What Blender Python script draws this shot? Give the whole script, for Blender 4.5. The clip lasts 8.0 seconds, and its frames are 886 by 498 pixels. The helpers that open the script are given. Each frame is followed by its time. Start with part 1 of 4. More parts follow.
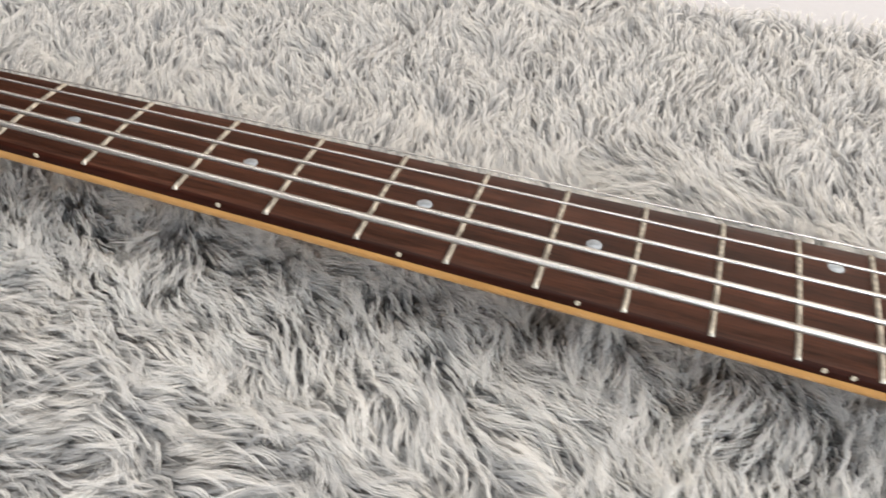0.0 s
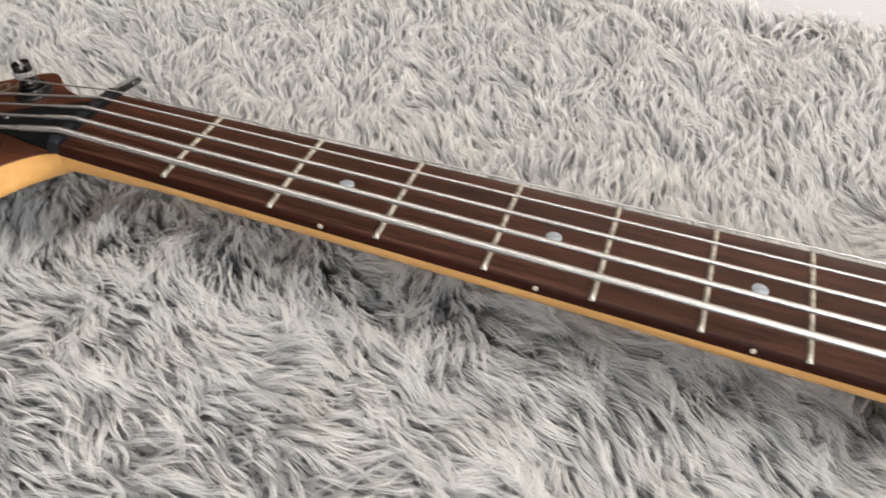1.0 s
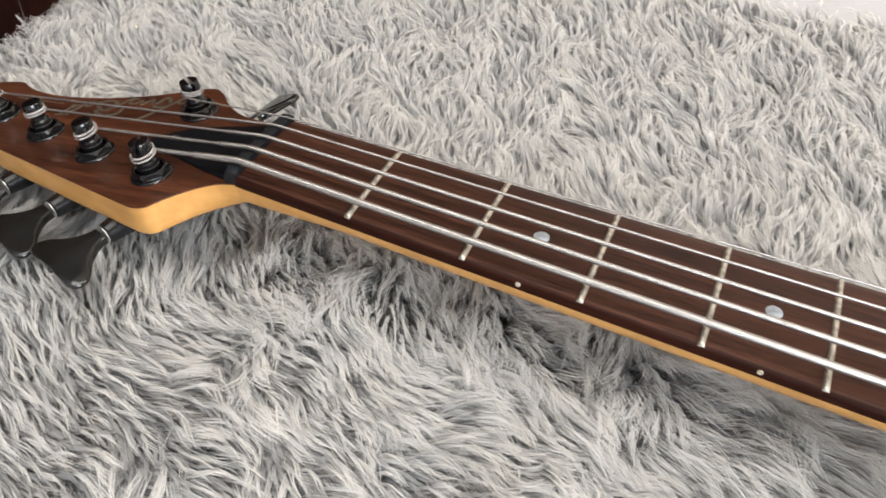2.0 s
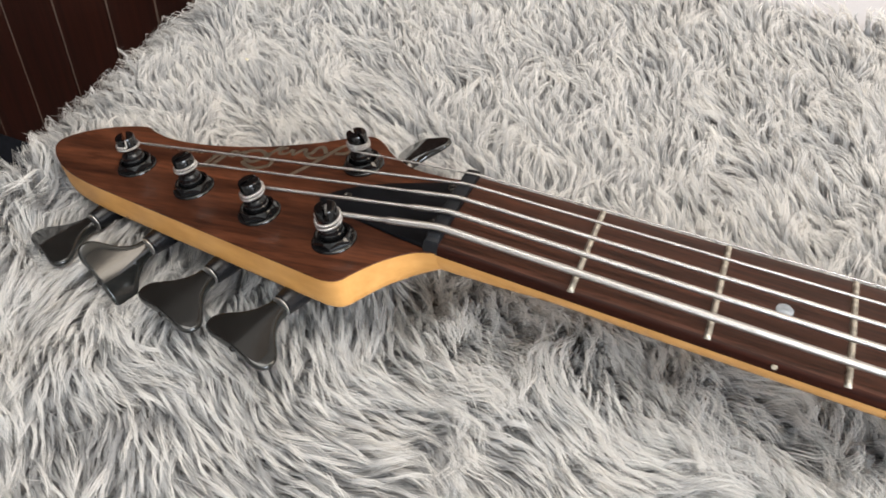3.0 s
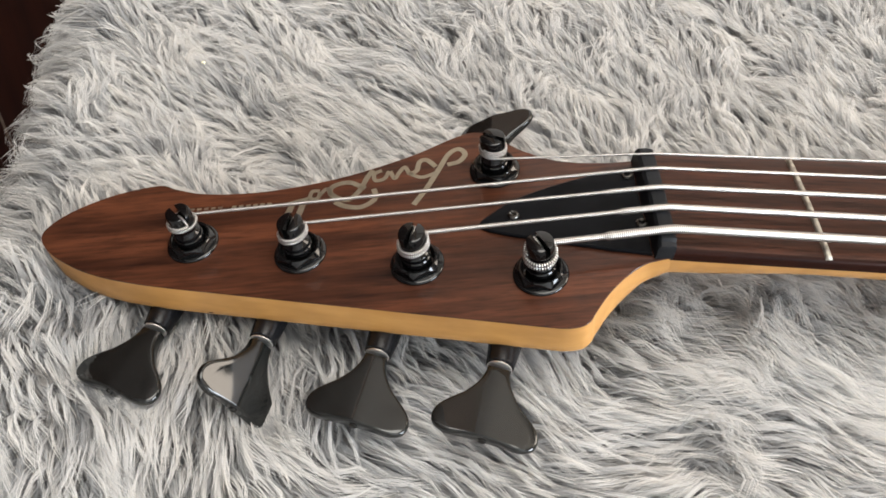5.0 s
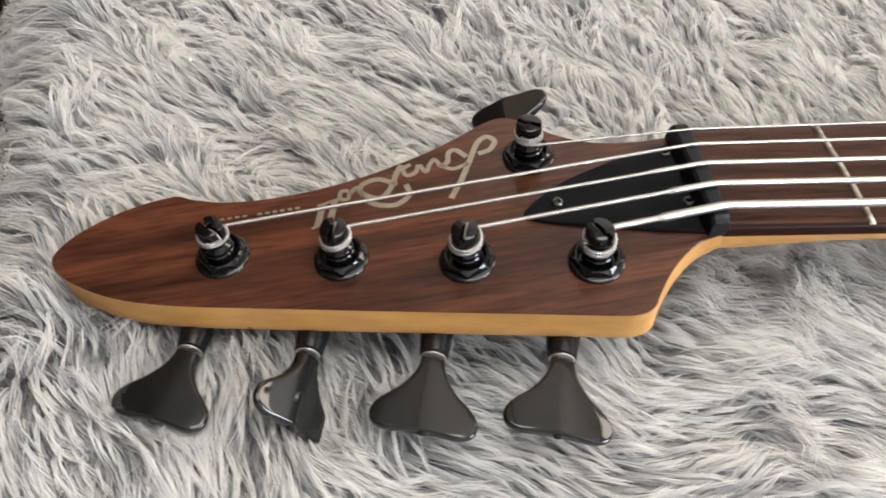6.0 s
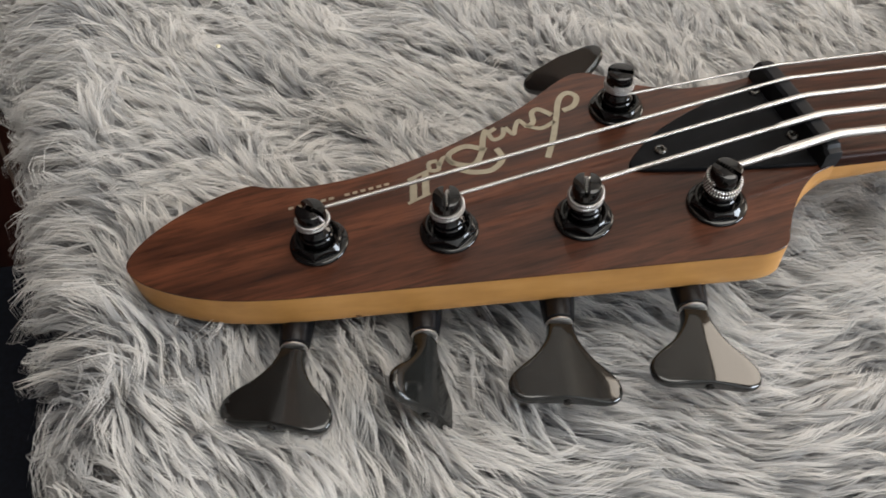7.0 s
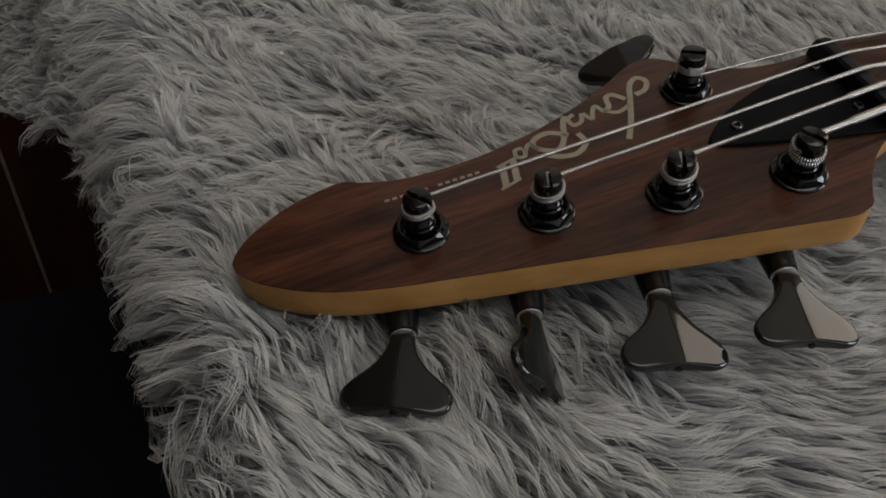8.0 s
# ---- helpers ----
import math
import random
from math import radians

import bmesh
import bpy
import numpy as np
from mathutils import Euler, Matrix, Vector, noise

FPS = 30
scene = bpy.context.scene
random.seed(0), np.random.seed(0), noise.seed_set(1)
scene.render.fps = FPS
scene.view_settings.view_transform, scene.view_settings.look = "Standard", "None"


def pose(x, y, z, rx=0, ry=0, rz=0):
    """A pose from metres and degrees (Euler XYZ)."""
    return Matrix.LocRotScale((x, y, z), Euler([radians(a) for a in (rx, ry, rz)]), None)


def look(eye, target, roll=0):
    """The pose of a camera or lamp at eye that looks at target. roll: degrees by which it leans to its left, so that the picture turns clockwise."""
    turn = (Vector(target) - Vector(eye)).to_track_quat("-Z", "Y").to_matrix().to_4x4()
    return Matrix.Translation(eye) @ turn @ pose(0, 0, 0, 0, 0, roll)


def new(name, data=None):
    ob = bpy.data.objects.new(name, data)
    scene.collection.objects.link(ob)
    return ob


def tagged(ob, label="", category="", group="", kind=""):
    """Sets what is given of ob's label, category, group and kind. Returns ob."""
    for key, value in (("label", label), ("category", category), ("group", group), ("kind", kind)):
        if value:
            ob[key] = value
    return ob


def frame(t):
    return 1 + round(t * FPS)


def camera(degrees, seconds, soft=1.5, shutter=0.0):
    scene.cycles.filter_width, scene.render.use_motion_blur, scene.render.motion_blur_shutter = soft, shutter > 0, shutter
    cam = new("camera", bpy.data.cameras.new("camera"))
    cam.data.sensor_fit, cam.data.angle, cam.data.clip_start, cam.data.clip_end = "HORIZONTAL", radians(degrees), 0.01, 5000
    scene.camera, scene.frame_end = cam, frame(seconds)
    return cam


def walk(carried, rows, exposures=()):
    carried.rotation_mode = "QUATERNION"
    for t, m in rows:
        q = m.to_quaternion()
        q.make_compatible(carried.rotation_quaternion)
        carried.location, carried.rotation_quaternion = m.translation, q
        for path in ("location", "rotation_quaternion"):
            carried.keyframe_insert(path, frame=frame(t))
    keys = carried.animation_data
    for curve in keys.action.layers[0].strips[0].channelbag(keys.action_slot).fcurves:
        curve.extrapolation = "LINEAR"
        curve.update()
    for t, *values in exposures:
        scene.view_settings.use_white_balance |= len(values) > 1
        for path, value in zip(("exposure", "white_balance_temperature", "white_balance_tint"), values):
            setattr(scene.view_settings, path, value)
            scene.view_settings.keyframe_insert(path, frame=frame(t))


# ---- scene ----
cam = camera(56.0, 8.0, soft=1.65, shutter=0.25)
PATH = [
    (0, (0.345, -0.235, 0.195), (-0.065, 1.21, -1.126), 3.4),
    (0.2, (0.3208, -0.2319, 0.195), (-0.09, 1.2, -1.132), 3.23),
    (0.3, (0.3094, -0.2309, 0.1952), (-0.103, 1.197, -1.136), 3.32),
    (0.5, (0.289, -0.229, 0.195), (-0.128, 1.192, -1.149), 3.1),
    (0.6, (0.2775, -0.2303, 0.1937), (-0.141, 1.192, -1.142), 3.25),
    (0.8, (0.2503, -0.2305, 0.1955), (-0.178, 1.186, -1.142), 3.18),
    (1, (0.226, -0.229, 0.198), (-0.208, 1.185, -1.148), 3.2),
    (1.2, (0.208, -0.229, 0.203), (-0.256, 1.179, -1.141), 2.5),
    (2.3, (0.149, -0.211, 0.201), (-0.405, 1.108, -1.197), 3.3),
    (2.5, (0.133, -0.21, 0.199), (-0.429, 1.117, -1.188), 3.3),
    (2.8, (0.0941, -0.212, 0.1997), (-0.441, 1.118, -1.187), 3.2),
    (3, (0.073, -0.214, 0.202), (-0.416, 1.125, -1.201), 3.5),
    (3.2, (0.0595, -0.2122, 0.198), (-0.392, 1.125, -1.212), 3.44),
    (3.5, (0.043, -0.205, 0.195), (-0.289, 1.134, -1.253), 4.5),
    (3.8, (0.0131, -0.1947, 0.1888), (-0.183, 1.14, -1.281), 5.59),
    (4, (-0.005, -0.195, 0.186), (-0.144, 1.152, -1.287), 5.8),
    (4.3, (-0.0409, -0.1903, 0.1849), (-0.073, 1.126, -1.314), 6),
    (4.5, (-0.056, -0.19, 0.185), (-0.048, 1.125, -1.322), 5.9),
    (4.7, (-0.073, -0.185, 0.186), (0.001, 1.112, -1.334), 6.7),
    (5.8, (-0.119, -0.17, 0.18), (0.233, 1.06, -1.357), 11.2),
    (6, (-0.13, -0.164, 0.179), (0.236, 1.043, -1.373), 10.9),
    (6.2, (-0.1466, -0.1583, 0.1725), (0.269, 1.037, -1.37), 11.5),
    (6.5, (-0.158, -0.155, 0.165), (0.29, 1.037, -1.377), 10.7),
    (6.8, (-0.1734, -0.153, 0.1585), (0.338, 1.022, -1.371), 10.71),
    (7, (-0.184, -0.151, 0.154), (0.377, 1.017, -1.369), 11.5),
    (7.2, (-0.1923, -0.1505, 0.1521), (0.373, 1.014, -1.366), 10.71),
    (7.5, (-0.207, -0.148, 0.151), (0.395, 0.997, -1.374), 11.7),
    (7.8, (-0.2195, -0.1527, 0.1478), (0.398, 1.021, -1.343), 10.43),
    (8, (-0.225, -0.15, 0.147), (0.422, 1.028, -1.334), 10.5),
]
walk(cam, [(t, look(eye, target, roll)) for t, eye, target, roll in PATH],
     [(0.0, -0.25), (1.2, -0.24), (2.5, -0.13), (6.0, -0.09), (6.5, -0.06), (6.8, -0.30), (7.0, -0.53), (7.5, -1.17), (8.0, -1.93)])

# ---------------- world, lights, exposure ----------------
world = bpy.data.worlds.new("world")
scene.world = world
world.use_nodes = True
wt = world.node_tree
sky = wt.nodes.new("ShaderNodeTexSky")
sky.sky_type, sky.sun_disc = "NISHITA", False
sky.sun_elevation, sky.sun_rotation = radians(35), radians(90)
wt.nodes["Background"].inputs["Strength"].default_value = 0.08
wt.links.new(sky.outputs[0], wt.nodes["Background"].inputs["Color"])


def area_lamp(name, eye, target, sx, sy, watts, colour):
    data = bpy.data.lights.new(name, "AREA")
    data.shape, data.size, data.size_y, data.energy, data.color = "RECTANGLE", sx, sy, watts, colour
    ob = new(name, data)
    ob.matrix_world = look(eye, target)
    return ob


area_lamp("window_light", (1.76, 0.37, 1.19), (0.0, 0.37, 1.19), 0.72, 1.62, 31.0, (1.0, 0.87, 0.72))
area_lamp("window_light", (1.76, -1.45, 0.70), (0.0, -1.45, 0.70), 1.3, 1.1, 112.0, (0.832, 0.912, 1.0))
area_lamp("ceiling_light", (0.08, -0.25, 2.22), (0.08, -0.25, 0.0), 1.7, 1.2, 47.0, (1.0, 0.96, 0.895))


# ---------------- materials ----------------
def mat(name):
    m = bpy.data.materials.new(name)
    m.use_nodes = True
    nt = m.node_tree
    return m, nt, nt.nodes["Principled BSDF"]


def node(nt, kind, **values):
    n = nt.nodes.new(kind)
    for key, value in values.items():
        n.inputs[key.replace("_", " ")].default_value = value
    return n


def ramp(nt, fac, stops):
    r = nt.nodes.new("ShaderNodeValToRGB")
    e = r.color_ramp.elements
    while len(e) < len(stops):
        e.new(0.5)
    for i, (p, c) in enumerate(stops):
        e[i].position, e[i].color = p, (*c, 1)
    nt.links.new(fac, r.inputs[0])
    return r.outputs[0]


def coords(nt, sx, sy, sz, kind="Object"):
    tc = nt.nodes.new("ShaderNodeTexCoord")
    mp = node(nt, "ShaderNodeMapping", Scale=(sx, sy, sz))
    nt.links.new(tc.outputs[kind], mp.inputs[0])
    return mp.outputs[0]


def tex_noise(nt, vec, scale, detail=4.0, rough=0.55):
    n = node(nt, "ShaderNodeTexNoise", Scale=scale, Detail=detail, Roughness=rough)
    nt.links.new(vec, n.inputs["Vector"])
    return n.outputs[0]


def bump(nt, height, bsdf, strength, distance):
    b = node(nt, "ShaderNodeBump", Strength=strength, Distance=distance)
    nt.links.new(height, b.inputs["Height"])
    nt.links.new(b.outputs[0], bsdf.inputs["Normal"])


def mixed(nt, fac, a, b, kind="MIX"):
    m = nt.nodes.new("ShaderNodeMix")
    m.data_type, m.blend_type = "RGBA", kind
    for value, i in ((fac, 0), (a, 6), (b, 7)):
        if isinstance(value, (int, float)):
            m.inputs[i].default_value = value
        elif isinstance(value, tuple):
            m.inputs[i].default_value = (*value, 1)
        else:
            nt.links.new(value, m.inputs[i])
    return m.outputs[2]


def rosewood(name, dark, mid, light, rough, coat, across=230.0, pore=0.4, spec=0.25):
    """Rosewood with grain along x: broad figure, fine streaks, pores."""
    m, nt, b = mat(name)
    v = coords(nt, 16.0, across, across)
    v2 = coords(nt, 3.2, 52.0, 52.0)
    fine = tex_noise(nt, v, 4.0, 5.0, 0.65)
    broad = tex_noise(nt, v2, 2.2, 4.0, 0.6)
    c1 = ramp(nt, broad, [(0.3, dark), (0.5, mid), (0.68, light)])
    c2 = ramp(nt, fine, [(0.32, (pore, pore, pore)), (0.55, (1, 1, 1)), (0.8, (1.25, 1.15, 1.1))])
    nt.links.new(mixed(nt, 1.0, c1, c2, "MULTIPLY"), b.inputs["Base Color"])
    b.inputs["Roughness"].default_value = rough
    b.inputs["Specular IOR Level"].default_value = spec
    b.inputs["Coat Weight"].default_value = coat
    b.inputs["Coat Roughness"].default_value = 0.07
    bump(nt, fine, b, 0.15, 0.0004)
    return m


M_HEAD = rosewood("headstock_rosewood", (0.0175, 0.0060, 0.0035), (0.070, 0.0232, 0.0112), (0.138, 0.046, 0.0215), 0.34, 0.42, 150.0)
M_BOARD = rosewood("fretboard_rosewood", (0.025, 0.0090, 0.0052), (0.047, 0.0170, 0.0096), (0.071, 0.0262, 0.0146), 0.40, 0.0, 230.0, 0.34, 0.17)
# a darker rosewood for the board's rolled rims and sides
M_BOARD_EDGE = rosewood("darker_rosewood_edge", (0.0115, 0.0030, 0.0017), (0.0185, 0.0048, 0.0026), (0.029, 0.0075, 0.0040), 0.38, 0.0, 230.0, 0.6, 0.08)


def maple():
    m, nt, b = mat("amber_maple")
    v = coords(nt, 6.0, 60.0, 60.0)
    g = tex_noise(nt, v, 3.0, 4.0, 0.6)
    s = tex_noise(nt, coords(nt, 30, 30, 30), 1.5, 3.0)
    c = ramp(nt, g, [(0.25, (0.40, 0.198, 0.056)), (0.5, (0.475, 0.240, 0.071)), (0.75, (0.54, 0.284, 0.090))])
    c = mixed(nt, 1.0, c, ramp(nt, s, [(0.3, (0.82, 0.80, 0.78)), (0.6, (1, 1, 1))]), "MULTIPLY")
    nt.links.new(c, b.inputs["Base Color"])
    b.inputs["Roughness"].default_value = 0.42
    b.inputs["Specular IOR Level"].default_value = 0.3
    b.inputs["Subsurface Weight"].default_value = 0.0
    bump(nt, g, b, 0.05, 0.0003)
    return m


M_MAPLE = maple()


def gloss_black(name, base, rough, spec=0.5, coat=0.0, scratches=0.05):
    m, nt, b = mat(name)
    n = tex_noise(nt, coords(nt, 1, 1, 1), 90.0, 5.0)
    nt.links.new(ramp(nt, n, [(0.3, tuple(0.7 * c for c in base)), (0.7, tuple(1.3 * c for c in base))]), b.inputs["Base Color"])
    r = nt.nodes.new("ShaderNodeMapRange")
    r.inputs[3].default_value, r.inputs[4].default_value = rough, rough + scratches
    nt.links.new(tex_noise(nt, coords(nt, 1, 1, 1), 300.0, 3.0), r.inputs[0])
    nt.links.new(r.outputs[0], b.inputs["Roughness"])
    b.inputs["Specular IOR Level"].default_value = spec
    b.inputs["Coat Weight"].default_value = coat
    b.inputs["Coat Roughness"].default_value = 0.05
    return m


M_KEY = gloss_black("black_chrome", (0.0095, 0.0098, 0.0093), 0.05, 0.58, 0.0)
M_POST = gloss_black("black_chrome_post", (0.0042, 0.0042, 0.0044), 0.04, 0.45, 0.0, 0.04)
M_BARREL = gloss_black("black_barrel", (0.005, 0.005, 0.006), 0.24, 0.32)
M_HEXNUT = gloss_black("black_chrome_nut", (0.0045, 0.0046, 0.0047), 0.05, 0.5, 0.0, 0.05)
M_NUT = gloss_black("black_nut", (0.0085, 0.0092, 0.011), 0.45, 0.18, 0.0, 0.15)
M_COVER = gloss_black("black_cover", (0.0052, 0.0056, 0.0068), 0.36, 0.085, 0.0, 0.1)


def metal(name, colour, rough, worn=0.0):
    m, nt, b = mat(name)
    b.inputs["Metallic"].default_value = 1.0
    n = tex_noise(nt, coords(nt, 1, 1, 1), 420.0, 4.0)
    dark = tuple((1 - worn) * c for c in colour)
    nt.links.new(ramp(nt, n, [(0.38, dark), (0.62, colour)]), b.inputs["Base Color"])
    r = nt.nodes.new("ShaderNodeMapRange")
    r.inputs[3].default_value, r.inputs[4].default_value = rough, rough + 0.15
    nt.links.new(n, r.inputs[0])
    nt.links.new(r.outputs[0], b.inputs["Roughness"])
    return m


M_FRET = metal("nickel_fret", (0.60, 0.565, 0.49), 0.45, 0.5)
M_RING = metal("chrome_ring", (0.86, 0.85, 0.83), 0.34, 0.1)
M_KEYSCREW = metal("dark_screw", (0.05, 0.048, 0.046), 0.25, 0.3)
M_SCREW = metal("screw_steel", (0.17, 0.165, 0.155), 0.2, 0.3)


def wound(name, pitch, gap, depth, bright):
    """Roundwound nickel: fine rings along the string's length; gap: how bright the gaps between the turns are."""
    m, nt, b = mat(name)
    b.inputs["Metallic"].default_value = 1.0
    uv = coords(nt, 1, 1, 1, "UV")
    w = node(nt, "ShaderNodeTexWave", Scale=0.3142 / pitch, Distortion=0.0)
    w.wave_type, w.bands_direction, w.wave_profile = "BANDS", "X", "SIN"
    nt.links.new(uv, w.inputs["Vector"])
    nt.links.new(ramp(nt, w.outputs[0], [(0.2, (gap, 0.95 * gap, 0.9 * gap)), (0.75, (bright, 0.96 * bright, 0.92 * bright))]), b.inputs["Base Color"])
    b.inputs["Roughness"].default_value = 0.36
    bump(nt, w.outputs[0], b, depth, pitch * 0.3)
    return m


def plain(name, colour, rough, vary=0.12, scale=60.0):
    m, nt, b = mat(name)
    n = tex_noise(nt, coords(nt, 1, 1, 1), scale, 4.0)
    nt.links.new(ramp(nt, n, [(0.3, tuple(c * (1 - vary) for c in colour)), (0.7, tuple(min(1, c * (1 + vary)) for c in colour))]), b.inputs["Base Color"])
    b.inputs["Roughness"].default_value = rough
    bump(nt, n, b, 0.1, 0.0005)
    return m


M_PEARL = plain("pearl_inlay", (0.29, 0.315, 0.34), 0.25, 0.3, 500.0)
M_SIDEDOT = plain("cream_side_dot", (0.38, 0.33, 0.25), 0.4)
M_LOGO = metal("faded_silver_print", (0.42, 0.385, 0.30), 0.36, 0.12)
M_SHEET = plain("white_cotton", (0.46, 0.455, 0.475), 0.9, 0.03, 300.0)
M_BASE = plain("dark_bed_base", (0.03, 0.025, 0.022), 0.7)
M_PLASTER = plain("white_plaster", (0.74, 0.73, 0.71), 0.85, 0.03, 30.0)
M_BEIGE = plain("beige_plaster", (0.70, 0.585, 0.50), 0.85, 0.03, 30.0)
M_CHIP = plain("dark_bruise", (0.05, 0.022, 0.010), 0.6)
M_CRUMB = plain("dry_crumb", (0.78, 0.72, 0.52), 0.7, 0.2, 900.0)
M_CEIL = plain("ceiling_paint", (0.78, 0.77, 0.74), 0.9, 0.02, 20.0)
M_FLOOR = plain("navy_carpet", (0.004, 0.005, 0.009), 1.0, 0.35, 260.0)
M_FLOOR.node_tree.nodes["Principled BSDF"].inputs["Specular IOR Level"].default_value = 0.3
M_BACK = plain("rug_backing", (0.46, 0.44, 0.425), 0.95, 0.2, 200.0)
M_GROOVE = plain("plank_groove", (0.23, 0.165, 0.13), 0.7)


def plank_wood():
    m, nt, b = mat("dark_plank_wood")
    g = tex_noise(nt, coords(nt, 60.0, 60.0, 3.0), 2.0, 5.0, 0.6)
    info = nt.nodes.new("ShaderNodeObjectInfo")
    c = ramp(nt, g, [(0.3, (0.026, 0.0065, 0.0035)), (0.7, (0.055, 0.014, 0.007))])
    t = ramp(nt, info.outputs["Random"], [(0.0, (0.8, 0.8, 0.8)), (1.0, (1.2, 1.15, 1.1))])
    nt.links.new(mixed(nt, 1.0, c, t, "MULTIPLY"), b.inputs["Base Color"])
    b.inputs["Roughness"].default_value = 0.45
    bump(nt, g, b, 0.15, 0.001)
    return m


M_PLANK = plank_wood()


def fur():
    """Faux fur fibre: grey at the root, pale at the tip, every hair a little different."""
    m, nt, b = mat("faux_fur_fibre")
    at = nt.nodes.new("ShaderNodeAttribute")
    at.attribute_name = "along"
    geo = nt.nodes.new("ShaderNodeNewGeometry")
    lock = nt.nodes.new("ShaderNodeAttribute")
    lock.attribute_name = "tone"
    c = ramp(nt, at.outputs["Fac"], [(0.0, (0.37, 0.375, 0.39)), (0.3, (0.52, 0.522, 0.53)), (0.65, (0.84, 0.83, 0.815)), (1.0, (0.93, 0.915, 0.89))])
    t = ramp(nt, geo.outputs["Random Per Island"], [(0.0, (0.96, 0.96, 0.96)), (1.0, (1.02, 1.02, 1.02))])
    # low tones: grey under wool with the shade between locks coloured in
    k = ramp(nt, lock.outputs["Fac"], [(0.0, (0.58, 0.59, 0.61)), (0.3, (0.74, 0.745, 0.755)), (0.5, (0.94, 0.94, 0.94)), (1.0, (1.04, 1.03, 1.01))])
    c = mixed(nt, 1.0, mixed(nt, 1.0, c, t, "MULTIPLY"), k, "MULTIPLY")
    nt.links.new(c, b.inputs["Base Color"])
    b.inputs["Roughness"].default_value = 0.55
    b.inputs["Specular IOR Level"].default_value = 0.2
    b.inputs["Sheen Weight"].default_value = 0.1
    soft = nt.nodes.new("ShaderNodeMix")
    soft.data_type, soft.inputs[0].default_value, soft.inputs[5].default_value = "VECTOR", 0.66, (0, 0, 1)
    nt.links.new(geo.outputs["Normal"], soft.inputs[4])
    unit = nt.nodes.new("ShaderNodeVectorMath")
    unit.operation = "NORMALIZE"
    nt.links.new(soft.outputs[1], unit.inputs[0])
    nt.links.new(unit.outputs[0], b.inputs["Normal"])
    tr = nt.nodes.new("ShaderNodeBsdfTranslucent")
    nt.links.new(c, tr.inputs[0])
    mx = node(nt, "ShaderNodeMixShader", Fac=0.52)
    nt.links.new(b.outputs[0], mx.inputs[1])
    nt.links.new(tr.outputs[0], mx.inputs[2])
    nt.links.new(mx.outputs[0], nt.nodes["Material Output"].inputs[0])
    return m


M_FUR = fur()


# ---------------- mesh helpers ----------------
def mesh_from(name, bm, material, smooth=0.7):
    me = bpy.data.meshes.new(name)
    bmesh.ops.recalc_face_normals(bm, faces=bm.faces)
    bm.to_mesh(me)
    bm.free()
    me.materials.append(material)
    if smooth:
        me.shade_smooth()
        me.set_sharp_from_angle(angle=smooth)
    return me


def part(name, bm, material, parent=None, label="", m=None, smooth=0.7):
    """Links a bmesh as ONE mesh object under a thing or a part; m: its pose in the thing's own axes."""
    ob = new(name, mesh_from(name, bm, material, smooth))
    if m is not None:
        ob.matrix_world = m
    if parent is not None:
        ob.parent = parent
    if label:
        ob["label"] = label
    return ob


def box(x0, x1, y0, y1, z0, z1, bevel=0.0, segments=2):
    bm = bmesh.new()
    bmesh.ops.create_cube(bm, size=1)
    for v in bm.verts:
        v.co = ((x0 + x1) / 2 + v.co.x * (x1 - x0), (y0 + y1) / 2 + v.co.y * (y1 - y0), (z0 + z1) / 2 + v.co.z * (z1 - z0))
    if bevel:
        bmesh.ops.bevel(bm, geom=bm.edges[:], offset=bevel, segments=segments, affect="EDGES", profile=0.5)
    return bm


def lathe(profile, n=32, bm=None):
    """A turned body about z from (radius, height) pairs, closed at both ends."""
    bm = bm or bmesh.new()
    rings = []
    for r, z in profile:
        rings.append([bm.verts.new((r * math.cos(2 * math.pi * i / n), r * math.sin(2 * math.pi * i / n), z)) for i in range(n)])
    for a, b in zip(rings, rings[1:]):
        for i in range(n):
            bm.faces.new((a[i], a[(i + 1) % n], b[(i + 1) % n], b[i]))
    bm.faces.new(rings[0][::-1])
    bm.faces.new(rings[-1])
    return bm


def spline(points, closed=True, steps=6):
    """Catmull-Rom curve through 2D or 3D control points."""
    p = [Vector(q) for q in points]
    n = len(p)
    out = []
    for i in range(n if closed else n - 1):
        if closed:
            a, b, c, d = p[(i - 1) % n], p[i], p[(i + 1) % n], p[(i + 2) % n]
        else:
            a, b, c, d = p[max(i - 1, 0)], p[i], p[i + 1], p[min(i + 2, n - 1)]
        for k in range(steps):
            t = k / steps
            out.append(0.5 * ((2 * b) + (c - a) * t + (2 * a - 5 * b + 4 * c - d) * t * t + (3 * b - a - 3 * c + d) * t ** 3))
    if not closed:
        out.append(p[-1])
    return out


def inset(loop, d):
    """Moves a closed 2D loop inwards by d (loop counter-clockwise)."""
    n = len(loop)
    out = []
    for i in range(n):
        a, b = loop[i] - loop[i - 1], loop[(i + 1) % n] - loop[i]
        a = a.normalized() if a.length > 1e-9 else b.normalized()
        b = b.normalized() if b.length > 1e-9 else a
        t = a + b
        # at a sharp corner both sides move in by d
        grow = 2.0 / max(0.5, t.length_squared / 2) if t.length < 1.7 else 1.0
        t = t.normalized() if t.length > 1e-9 else Vector((1, 0))
        out.append(loop[i] + d * min(grow, 1.42) * Vector((-t.y, t.x)))
    return out


